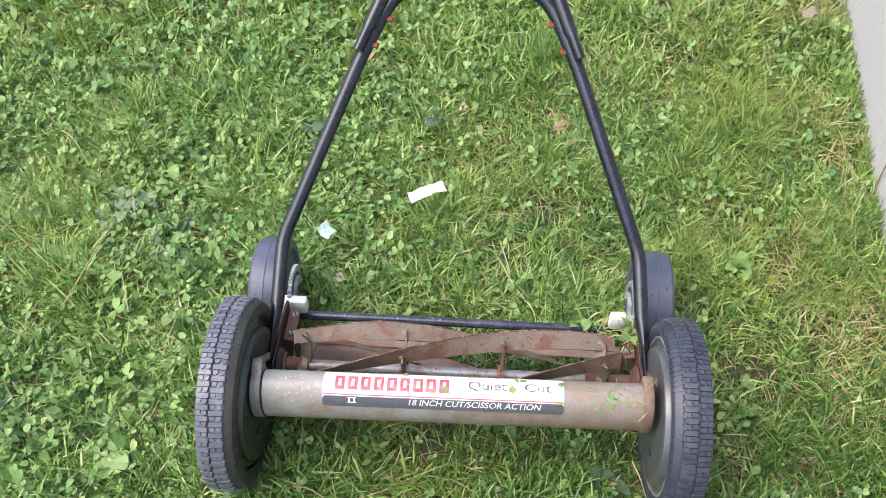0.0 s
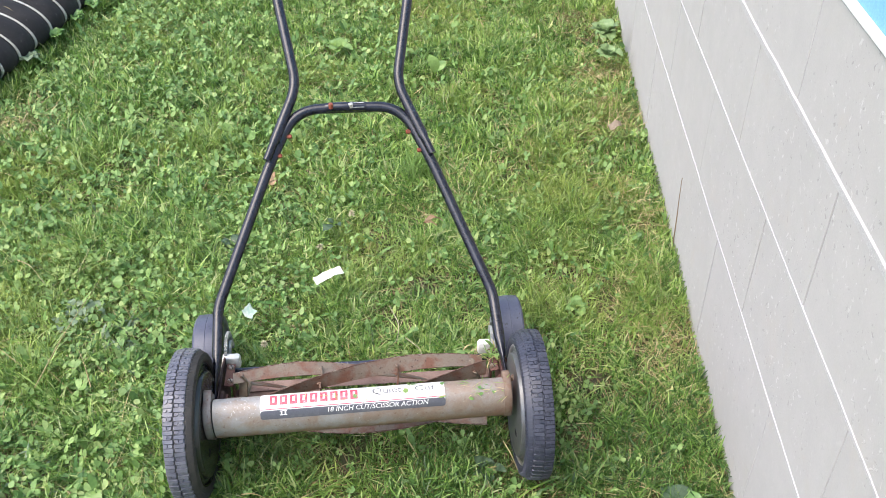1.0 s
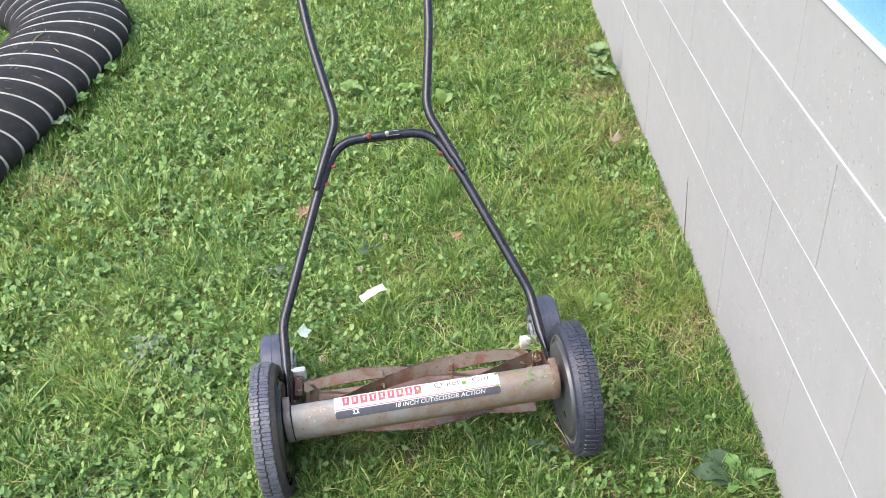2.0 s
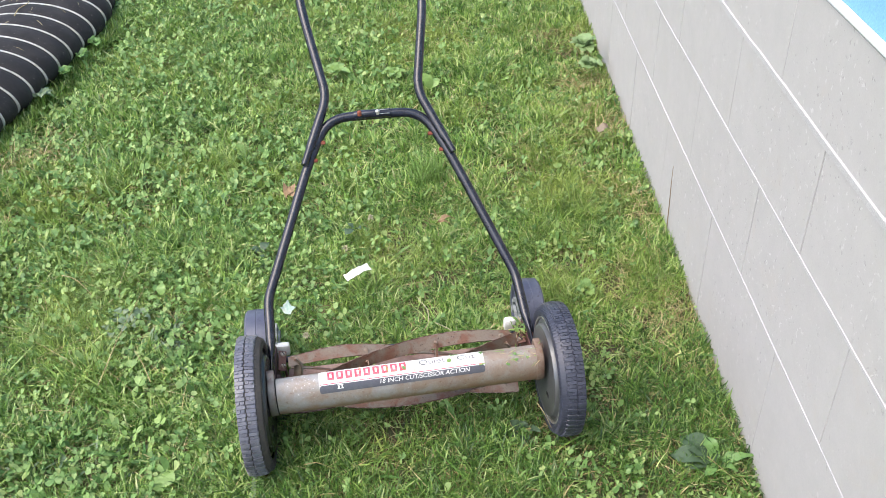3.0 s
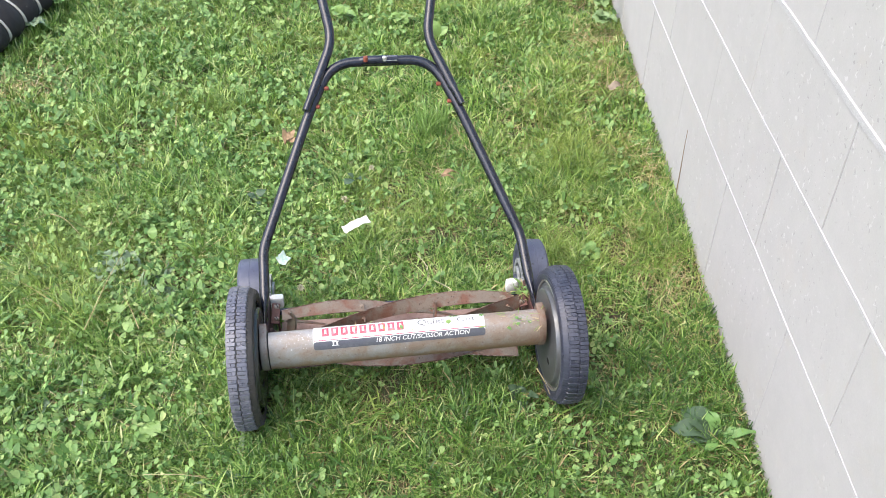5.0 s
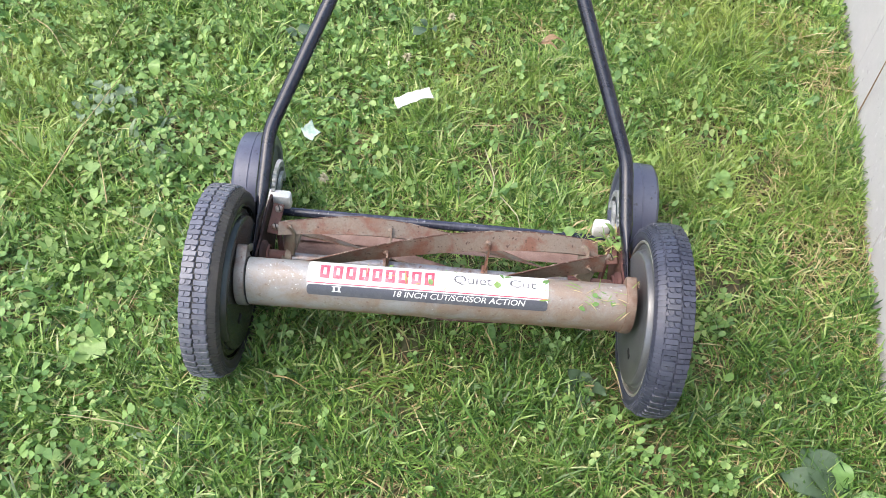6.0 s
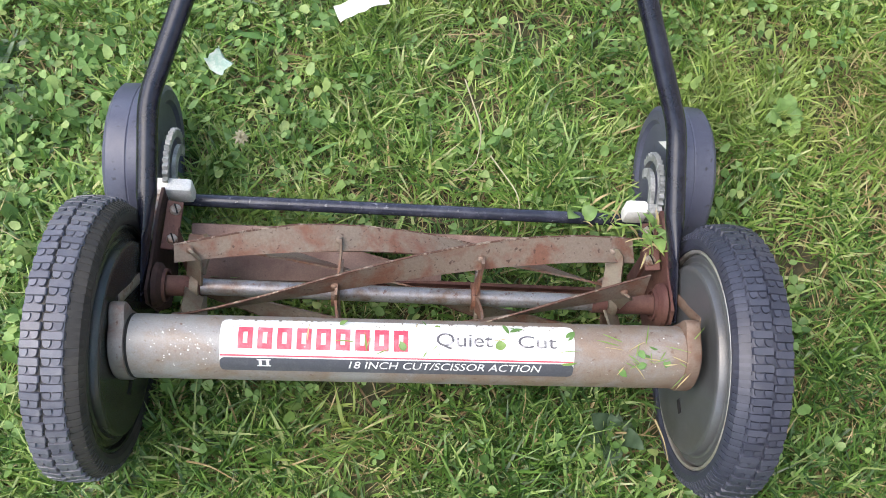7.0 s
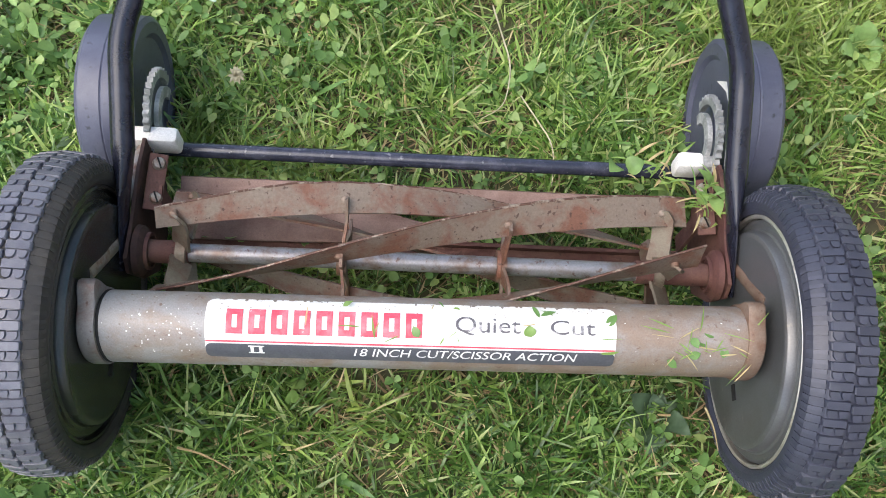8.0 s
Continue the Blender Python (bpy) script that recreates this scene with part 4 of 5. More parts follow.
rosette("plantain", "broad-leaved weed in the far lawn", "weed", 0.09, 2.26, 9, 0.055, 0.030, LIME, 0.3, 9, 360, 10, 0.038)
rosette("plantain", "broad-leaved weed in the far lawn", "weed", 0.275, 2.20, 8, 0.050, 0.028, LIME, 0.3, 10, 360, 50, 0.034)
rosette("plantain", "upright broad leaf in the far lawn", "weed", 0.372, 2.05, 2, 0.062, 0.036, LIME, 0.7, 11, 120, -30, 0.04)
rosette("ground_ivy", "round-leaved weed climbing against the wall", "weed", 0.895, 2.16, 22, 0.046, 0.040, IVY, 0.6, 12, 360, 0, 0.09)
rosette("ground_ivy", "round-leaved weed climbing against the wall", "weed", 0.885, 2.05, 16, 0.042, 0.036, IVY, 0.6, 13, 360, 0, 0.07)
rosette("plantain", "yellow-green broad leaf in the lawn", "weed", -0.37, 1.135, 2, 0.032, 0.020, LIME, 0.5, 14, 160, 20, 0.05)
for q, (wx, wy) in enumerate(((-0.800, 2.42), (-0.845, 2.27), (-0.77, 2.56), (-0.735, 2.66))):
    rosette("ground_ivy", "round-leaved weed growing along the black pipe", "weed", wx, wy, 17, 0.030, 0.028, GREYLEAF if q == 1 else BROAD, 0.4, 30 + q, 360, 40 * q, 0.06)
rosette("plantain", "broad-leaved weed in the lawn", "weed", 0.075, 1.33, 3, 0.034, 0.02, DOCK, 0.3, 15, 360, 0, 0.045)
rosette("plantain", "broad-leaved weed in the lawn", "weed", -0.155, 1.283, 3, 0.036, 0.02, DOCK, 0.2, 16, 360, 60, 0.03)


def flake(w, l, t, seed, curl=0.25, n=8):
    """A small torn sheet with an uneven outline, along x."""
    rng = random.Random(seed)
    v, f = [], []
    for i in range(n + 1):
        u = i / n - 0.5
        e0, e1 = rng.uniform(-0.08, 0.08) * l, rng.uniform(-0.08, 0.08) * l
        for y in (-l / 2 + e0, 0, l / 2 + e1):
            z = curl * l * math.sin(5 * u + 1) * 0.4 + (0.3 * curl * l if y else 0)
            v += [(u * w, y, z), (u * w, y, z + t)]
    for i in range(n):
        o, p = i * 6, i * 6 + 6
        for j in (0, 2):
            f += [(o + j, o + j + 2, p + j + 2, p + j), (o + j + 1, p + j + 1, p + j + 3, o + j + 3)]
        f += [(o, p, p + 1, o + 1), (o + 4, o + 5, p + 5, p + 4)]
    f += [(0, 1, 3, 2), (2, 3, 5, 4), (n * 6, n * 6 + 2, n * 6 + 3, n * 6 + 1), (n * 6 + 2, n * 6 + 4, n * 6 + 5, n * 6 + 3)]
    return v, f


def litter(name, data, mat, label, category, x, y, z, rz, rx=0, ry=0):
    ob = part(name, data, mat, None, at=pose(x, y, z, rx, ry, rz), smooth=50)
    return tagged(ob, label, category)


litter("paper_strip", flake(0.061, 0.019, 0.0012, 1, 0.45), PAPER, "crumpled strip of white paper lying on the grass", "litter", 0.065, 1.104, 0.034, 24, 14, -4)
litter("paper_scrap", flake(0.020, 0.024, 0.001, 2, 0.9), TEALP, "torn pale blue-green paper scrap in the grass", "litter", -0.092, 1.032, 0.014, 55, 30, 10)
litter("dead_leaf", join(moved(leaf_data(0.044, 0.030, 0.8, 0.6, 8, 0.25), Matrix.Rotation(-1.2, 4, "Z")), moved(leaf_data(0.036, 0.026, 0.6, 0.5, 8, 0.3), Matrix.Rotation(-2.0, 4, "Z"))), DEAD, "curled brown dead leaf on the grass", "leaf", -0.085, 1.462, 0.030, 60, 14, 6)
litter("dead_leaf", join(moved(leaf_data(0.05, 0.012, 0.5, 0.6, 7, 0.2), Matrix.Rotation(-1.4, 4, "Z")), moved(leaf_data(0.035, 0.010, 0.4, 0.5, 7, 0.2), Matrix.Rotation(-1.9, 4, "Z"))), DEAD, "narrow brown dead leaf on the grass", "leaf", 0.272, 1.286, 0.018, 0, 0, 0)
litter("dead_leaf", flake(0.034, 0.022, 0.001, 6, 0.7), DRYLEAF, "dull dry leaf on the grass", "leaf", 0.805, 1.655, 0.020, 10, 10, 0)


def flower_head(x, y, z, seed, name="clover_flower", label="dried clover flower head in the lawn"):
    rng = random.Random(seed)
    d = []
    for i in range(44):
        q = Vector((rng.gauss(0, 1), rng.gauss(0, 1), rng.gauss(0.5, 0.8))).normalized()
        p = leaf_data(rng.uniform(0.006, 0.012), 0.0032, 0.5, 0.3, 3)
        d.append(moved(p, q.to_track_quat("Y", "Z").to_matrix().to_4x4()))
    ob = part(name, join(*d), PALE, None, at=Matrix.Translation((x, y, z)), smooth=60)
    return tagged(ob, label, "flower", "clover flowers")


flower_head(-0.058, 0.932, 0.016, 1)
flower_head(0.045, 1.218, 0.022, 2)
flower_head(0.115, 1.335, 0.022, 3)


def stem(points, r):
    return tube(rounded(points, 0.03, 4), r, 6, lambda i, n: (1 - 0.6 * i / n,) * 2)


weed = part("grass_stalk", stem([(0.824, 1.20, SOIL), (0.816, 1.187, 0.06), (0.808, 1.175, 0.12), (0.803, 1.166, 0.178)], 0.0014), DEAD, None)
tagged(weed, "thin dark dry stem standing beside the wall", "stem")
for a, b, c, label in (((-0.463, 0.863, 0.018), (-0.435, 0.99, 0.034), (-0.401, 1.155, 0.030), "long straw-coloured dry stalk across the lawn"),
                       ((-0.362, 0.853, 0.018), (-0.380, 0.90, 0.028), (-0.402, 0.946, 0.025), "long straw-coloured dry stalk across the lawn"),
                       ((-0.072, 0.588, 0.018), (-0.05, 0.583, 0.026), (-0.024, 0.57, 0.018), "pale dry stalk in front of the mower"),
                       ((-0.60, 1.25, 0.018), (-0.56, 1.215, 0.03), (-0.52, 1.16, 0.02), "pale dry stalk in the lawn"),
                       ((0.353, 0.626, 0.05), (0.364, 0.612, 0.035), (0.374, 0.597, 0.01), "yellow dry seed stalk beside the wheel")):
    ob = part("dry_stalk", stem([a, b, c], 0.0011), STRAW, None)
    tagged(ob, label, "stalk", "dry stalks in the lawn")

for pts in [[(0.185, 1.025, 0.009), (0.201, 0.941, 0.034), (0.194, 0.902, 0.029), (0.174, 0.9, 0.009)], [(0.211, 0.92, 0.018), (0.237, 0.854, 0.048), (0.238, 0.829, 0.018)]]:
    ob = part("dry_stalk", stem(pts, 0.0009), PALE, None)
    tagged(ob, "thin pale bent stem standing behind the mower", "stalk", "dry stalks in the lawn")

# dry clippings lying on the pipe
rng = random.Random(33)
bits = []
for i in range(70):
    u, a = rng.uniform(0.9, 2.1), rng.uniform(-0.75, 0.75)
    y, z = (PIPE_R + 0.008) * math.sin(a), (PIPE_R + 0.010) * math.cos(a)
    d = leaf_data(rng.uniform(0.012, 0.045), rng.uniform(0.001, 0.003), 0.1, 0.2, 3)
    tilt = Matrix.Rotation(-math.atan(SQUASH * math.tan(a)), 4, "X") @ Matrix.Rotation(rng.uniform(0, 6.3), 4, "Z")
    spot = flattened(([(u, y, z)], []))[0][0]
    bits.append(moved(d, Matrix.Translation(spot) @ tilt))
ob = part("clippings", join(*bits), STRAW, None, at=pipe_at, smooth=60)
tagged(ob, "dry grass clippings lying on the black pipe", "grass clippings", kind="stuff")
twig = part("twig", moved(stem([(0, 0, 0), (0.05, 0.012, 0.004), (0.12, 0.006, 0), (0.16, 0.03, -0.006)], 0.002), Matrix.Translation((1.62, -0.02, (PIPE_R + 0.010) * SQUASH))), STRAW, None, at=pipe_at)
tagged(twig, "thin pale twig lying on the black pipe", "twig")

# clippings on the mower
rng = random.Random(21)
for i in range(46):
    x = rng.choice([rng.uniform(0.16, 0.232), rng.uniform(0.16, 0.232), rng.uniform(-0.10, 0.22)])
    p = MOWER @ Vector(on_bar(x, rng.uniform(-12, 45), 0.0015))
    d = leaf_data(rng.uniform(0.008, 0.024), rng.uniform(0.0006, 0.0012), 0.15, 0.2, 4) if i % 7 else leaf_data(0.009, 0.006, 0.15, 0.2, 4)
    ob = part("clipping", d, STRAW if i % 7 and i % 3 == 1 else (BROAD if i % 7 == 0 else GRASS), None, at=Matrix.Translation(p) @ Euler((rng.uniform(-0.2, 0.3), rng.uniform(-0.3, 0.3), rng.uniform(0, 6.3))).to_matrix().to_4x4(), smooth=60)
    tagged(ob, "small grass clipping stuck on the mower tube", "grass clipping", "clippings on the mower")
# clippings lying on the sticker: place along it, angle round the tube, length, width, turn
for u, deg, long, wide, turn, mat in ((0.813, -17, 0.013, 0.0035, -70, BROAD), (0.810, -14, 0.011, 0.0035, 25, BROAD), (0.788, 17, 0.0085, 0.0085, 10, LIME), (0.975, -4, 0.012, 0.006, -40, BROAD), (0.33, -19, 0.009, 0.004, -45, LIME), (0.410, 28, 0.018, 0.0014, 8, GRASS), (0.407, 22, 0.011, 0.0010, -22, STRAW), (0.568, 34, 0.007, 0.0010, -25, GRASS), (0.962, 37, 0.014, 0.0022, -82, GRASS), (0.845, -18, 0.010, 0.0014, 60, BROAD), (0.575, -26, 0.008, 0.0014, 30, BROAD), (0.545, -20, 0.006, 0.0008, -20, STRAW), (0.615, -23, 0.005, 0.0022, 80, GRASS)):
    p, up = Vector(on_bar(lu(u), deg, 0.0014)), Vector(on_bar(lu(u), deg - 8, 0.0014))
    side = Vector((1, 0, 0))
    along = (up - p).normalized()
    face = Matrix((side, along, side.cross(along))).transposed().to_4x4()
    ob = part("clipping", leaf_data(long, wide, 0.12, 0.25, 6, 0.08), mat, None, at=MOWER @ Matrix.Translation(p) @ face @ Matrix.Rotation(radians(turn), 4, "Z"), smooth=60)
    tagged(ob, "small leaf clipping stuck on the mower's sticker", "grass clipping", "clippings on the mower")
for x, y, z, n, w in ((0.228, 0.118, 0.122, 34, 0.0026), (0.228, 0.125, 0.126, 4, 0.012), (0.168, 0.160, 0.083, 2, 0.018), (0.205, 0.160, 0.086, 22, 0.003), (0.185, 0.162, 0.078, 14, 0.003)):
    c = thing("grass_tuft", "cut grass and leaves caught on the mower bracket", "grass clipping", MOWER @ Matrix.Translation((x, y, z)), "clippings on the mower")
    for i in range(n):
        d = leaf_data(rng.uniform(0.014, 0.032), rng.uniform(0.5, 1.0) * w, 0.5, 0.2, 6)
        at = Matrix.Translation((rng.gauss(0, 0.006), rng.gauss(0, 0.009), rng.uniform(-0.006, 0.004)))
        part("leaf", moved(d, at @ Matrix.Rotation(rng.uniform(0, 6.3), 4, "Z") @ Matrix.Rotation(rng.uniform(-0.4, 0.8), 4, "X")), (GRASS, CLOVER, STRAW, GRASS)[i % 4] if w < 0.01 else CLOVER, c, smooth=60)


# ---- lawn ----
gen = np.random.default_rng(7)
inv = np.array(MOWER.inverted())


def kept(x, y):
    """Leave out what stands inside the wall, the pipe, the wheels."""
    ok = x < WALL_X + WALL_S * y - 0.004
    px, py = x - PIPE_AT.x, y - PIPE_AT.y
    along, left = px * PIPE_DIR.x + py * PIPE_DIR.y, py * PIPE_DIR.x - px * PIPE_DIR.y
    bent = np.where(along > 0.36, np.hypot(along - 0.36, left - 0.75) - 0.75, left)
    ok &= ~((np.abs(bent) < PIPE_R * 0.9) & (along > -1.40))
    lx = inv[0, 0] * x + inv[0, 1] * y + inv[0, 3]
    ly = inv[1, 0] * x + inv[1, 1] * y + inv[1, 3]
    ax = np.abs(lx)
    ok &= ~((ax > 0.243) & (ax < 0.300) & (np.abs(ly) < 0.075))
    ok &= ~((ax > 0.243) & (ax < 0.298) & (np.abs(ly - 0.214) < 0.05))
    under = (ax < 0.30) & (ly > -0.05) & (ly < 0.16)
    return ok, under


def patches(x, y):
    """Smooth field between about -1 and 1 that makes the lawn uneven."""
    return (np.sin(5.1 * x + 1.7 * np.sin(3.3 * y)) + np.sin(4.3 * y + 2.1 * np.sin(2.9 * x + 1)) + 0.7 * np.sin(11 * x - 8 * y)) / 2.7


LATTICE = gen.uniform(0, 1, (256, 256))


def speckle(x, y, scale):
    """Value noise between 0 and 1, with lumps 1 / scale metres across."""
    u, v = x * scale + 57.3, y * scale + 91.7
    i, j = np.floor(u).astype(int), np.floor(v).astype(int)
    a, b = u - i, v - j
    a, b = a * a * (3 - 2 * a), b * b * (3 - 2 * b)
    g = LATTICE
    p, q = g[i % 256, j % 256] * (1 - a) + g[(i + 1) % 256, j % 256] * a, g[i % 256, (j + 1) % 256] * (1 - a) + g[(i + 1) % 256, (j + 1) % 256] * a
    return p * (1 - b) + q * b


def scatter(n, x0, x1, y0, y1):
    x, y = gen.uniform(x0, x1, n), gen.uniform(y0, y1, n)
    ok, under = kept(x, y)
    return x[ok], y[ok], under[ok]


def stuff(name, v, polys, mat, label, category):
    me = bpy.data.meshes.new(name)
    sizes = np.concatenate([np.full(len(p), p.shape[1]) for p in polys])
    loops = np.concatenate([p.ravel() for p in polys])
    me.vertices.add(len(v))
    me.vertices.foreach_set("co", v.astype(np.float32).ravel())
    me.loops.add(len(loops))
    me.loops.foreach_set("vertex_index", loops.astype(np.int32))
    me.polygons.add(len(sizes))
    me.polygons.foreach_set("loop_start", np.concatenate([[0], np.cumsum(sizes)[:-1]]).astype(np.int32))
    me.polygons.foreach_set("use_smooth", np.ones(len(sizes), bool))
    me.update(calc_edges=True)
    me.materials.append(mat)
    ob = new(name, me)
    return tagged(ob, label, category, kind="stuff")


def blades(name, x, y, height, width, lean, mat, label, category, levels=((0.0, 0.7), (0.3, 1.0), (0.58, 0.92), (0.82, 0.66), (1.0, 0.0))):
    """Arched blades of grass: lean bows each one over, sway curls it sideways."""
    n, m = len(x), len(levels)
    az = gen.uniform(0, 2 * np.pi, n)
    tw = az + np.pi / 2 + gen.normal(0, 0.6, n)
    sway = gen.normal(0, 0.55, n)
    droop = gen.uniform(0.2, 0.7, n)
    z0 = ground_height(x, y) - 0.004
    out = np.zeros((n, 2 * m - 1, 3))
    for k, (t, w) in enumerate(levels):
        r = height * lean * (0.25 * t + 0.75 * t * t)
        q = height * sway * lean * t ** 2.4
        z = z0 + height * (t - droop * np.clip(lean, 0, 1.3) * t ** 2.2)
        cx, cy = x + r * np.cos(az) - q * np.sin(az), y + r * np.sin(az) + q * np.cos(az)
        dx, dy = np.cos(tw) * width * w / 2, np.sin(tw) * width * w / 2
        if k < m - 1:
            out[:, 2 * k] = np.stack([cx - dx, cy - dy, z], 1)
            out[:, 2 * k + 1] = np.stack([cx + dx, cy + dy, z], 1)
        else:
            out[:, 2 * k] = np.stack([cx, cy, z], 1)
    b = (np.arange(n) * (2 * m - 1))[:, None]
    quads = np.concatenate([b + np.array([[2 * k, 2 * k + 1, 2 * k + 3, 2 * k + 2]]) for k in range(m - 2)])
    tris = b + np.array([[2 * m - 4, 2 * m - 3, 2 * m - 2]])
    return stuff(name, out.reshape(-1, 3), [quads, tris], mat, label, category)


COARSE = ((0.0, 0.75), (0.4, 1.0), (0.75, 0.8), (1.0, 0.0))


def grass_zone(name, count, zone, hmul, wmul, mat, label, lean=(0.15, 1.0), hrange=(0.028, 0.062), wrange=(0.0014, 0.0034), levels=COARSE, front=0):
    x, y, under = scatter(count, *zone)
    lump = 0.6 * speckle(x, y, 9) + 0.4 * speckle(x, y, 26)
    k = gen.uniform(0, 1, len(x)) < -0.05 + 1.95 * lump
    if front:
        # share of shade-coloured blades: grows towards the front and the right
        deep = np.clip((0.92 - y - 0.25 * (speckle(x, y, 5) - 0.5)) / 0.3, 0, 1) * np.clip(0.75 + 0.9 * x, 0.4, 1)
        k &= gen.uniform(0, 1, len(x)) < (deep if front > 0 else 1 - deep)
    x, y, under, lump = x[k], y[k], under[k], lump[k]
    h = gen.uniform(*hrange, len(x)) * hmul * (0.42 + 1.15 * lump + 0.15 * patches(x, y))
    h = np.where(under, np.minimum(h, 0.042), h)
    w = gen.uniform(*wrange, len(x)) * wmul
    return blades(name, x, y, h, w, gen.uniform(*lean, len(x)), mat, label, "grass", levels)


NEAR = (-0.75, 0.85, 0.25, 1.45)
FINE = ((0.0, 0.7), (0.3, 1.0), (0.58, 0.92), (0.82, 0.66), (1.0, 0.0))
FAR = (-1.5, 1.25, 1.45, 3.3)
grass_zone("lawn_grass", 140000, NEAR, 0.80, 1.15, GRASS, "green uncut lawn grass", (0.1, 1.3), wrange=(0.0008, 0.0036), levels=FINE, front=-1)
grass_zone("lawn_grass", 140000, NEAR, 0.80, 1.1, SHADYGRASS, "deep green uncut lawn grass, darkened as shade round the mower", (0.1, 1.2), wrange=(0.0008, 0.0034), levels=FINE, front=1)
grass_zone("lawn_grass", 900, NEAR, 0.95, 1.3, GRASS, "longer green blades lying over the lawn", (0.9, 2.0), wrange=(0.0016, 0.0036), levels=FINE)
grass_zone("lawn_grass", 180000, FAR, 0.80, 1.8, GRASS, "green uncut lawn grass", (0.1, 1.1))
grass_zone("lawn_grass", 2200, FAR, 1.1, 1.8, GRASS, "longer green blades lying over the lawn", (0.9, 2.0))
grass_zone("lawn_grass", 22000, (-1.9, 1.6, 3.3, 5.4), 1.1, 2.2, GRASS, "green uncut lawn grass")
grass_zone("lawn_grass", 42000, (-1.5, -0.75, 0.25, 1.45), 1.05, 2.2, GRASS, "green uncut lawn grass")
grass_zone("lawn_grass", 70000, (-1.5, 0.7, -0.9, 0.25), 1.05, 2.4, GRASS, "green uncut lawn grass")
grass_zone("dry_grass", 8500, NEAR, 0.7, 0.8, STRAW, "straw-coloured dead grass in the lawn", (0.8, 1.9))
grass_zone("dry_grass", 15000, FAR, 0.75, 1.25, STRAW, "straw-coloured dead grass in the lawn", (0.8, 1.9))
grass_zone("dry_grass", 120, (-0.75, -0.18, 0.45, 1.4), 1.5, 0.6, STRAW, "long pale dead grass stems lying on the lawn", (1.1, 2.0), levels=FINE)
grass_zone("thatch", 24000, NEAR, 0.5, 0.9, THATCH, "brown dead thatch between the grass stems", (1.2, 3.0), levels=COARSE)
grass_zone("thatch", 13000, FAR, 0.5, 1.4, THATCH, "brown dead thatch between the grass stems", (1.2, 3.0), levels=COARSE)
for cx, cy, rx, ry, count in ((0.715, 0.90, 0.075, 0.2, 3500), (0.765, 1.27, 0.05, 0.22, 1300), (0.885, 2.40, 0.10, 0.13, 2400), (0.875, 2.03, 0.08, 0.15, 3200), (0.825, 1.79, 0.09, 0.12, 3200), (0.60, 1.66, 0.12, 0.10, 700), (-0.80, 1.92, 0.14, 0.16, 2000), (0.05, 2.36, 0.14, 0.09, 700), (0.38, 1.50, 0.12, 0.10, 900), (-0.45, 0.90, 0.12, 0.10, 700), (-0.30, 1.10, 0.09, 0.08, 450), (-0.86, 1.90, 0.06, 0.05, 1200)):
    x, y, under = scatter(count, cx - 2 * rx, cx + 2 * rx, cy - 2 * ry, cy + 2 * ry)
    k = np.hypot((x - cx) / rx, (y - cy) / ry) < gen.uniform(0.2, 1.3, len(x))
    blades("dry_grass", x[k], y[k], gen.uniform(0.042, 0.075, k.sum()) * (1 if cy > 1.2 else 0.7), gen.uniform(0.0012, 0.003, k.sum()) * (1 if cy > 1.2 else 0.7), gen.uniform(0.5, 1.5, k.sum()), STRAW if cy < 2.3 else THATCH, "yellowed dry grass in a thin patch of lawn", "grass", COARSE)

# taller bright tufts
for cx, cy, rr, count in ((-0.55, 1.75, 0.09, 260), (0.55, 2.2, 0.10, 260), (-0.25, 1.75, 0.07, 200), (0.62, 1.35, 0.08, 220), (-0.36, 1.36, 0.10, 240), (-0.22, 1.24, 0.06, 130), (-0.50, 0.95, 0.08, 160)):
    x, y = gen.normal(cx, rr / 2, count), gen.normal(cy, rr / 2, count)
    blades("grass_tuft", x, y, gen.uniform(0.05, 0.095, count), gen.uniform(0.002, 0.0042, count), gen.uniform(0.2, 0.9, count), GRASS, "taller bright tuft of grass in the lawn", "grass", FINE)

count = 170
blades("grass_tuft", gen.normal(0.29, 0.022, count), gen.normal(1.57, 0.022, count), gen.uniform(0.07, 0.12, count), gen.uniform(0.002, 0.004, count), gen.uniform(0.1, 0.6, count), LIME, "tall pale yellow-green tuft of grass", "grass", FINE)

# long fringe along the pipe
u, side = gen.uniform(-0.3, 0.95, 2600), gen.uniform(0.93, 1.15, 2600) * PIPE_R
x, y = PIPE_AT.x + PIPE_DIR.x * (u - 0.3) + PIPE_DIR.y * side, PIPE_AT.y + PIPE_DIR.y * (u - 0.3) - PIPE_DIR.x * side
blades("pipe_fringe", x, y, gen.uniform(0.04, 0.085, 2600), gen.uniform(0.0025, 0.005, 2600), gen.uniform(0.1, 0.8, 2600), GRASS, "longer grass growing along the black pipe", "grass", COARSE)

# the lawn goes on past the house
grass_zone("lawn_grass", 34000, (-6.0, -1.5, -3.5, 7.5), 1.3, 5.0, GRASS, "green uncut lawn grass")
grass_zone("lawn_grass", 45000, (-2.8, -1.5, -1.5, 3.0), 1.2, 3.0, GRASS, "green uncut lawn grass")
grass_zone("lawn_grass", 7000, (-1.5, 1.2, 5.4, 8.5), 1.3, 5.0, GRASS, "green uncut lawn grass")
grass_zone("lawn_grass", 26000, (-1.5, 0.6, -3.5, -0.9), 1.3, 4.5, GRASS, "green uncut lawn grass")

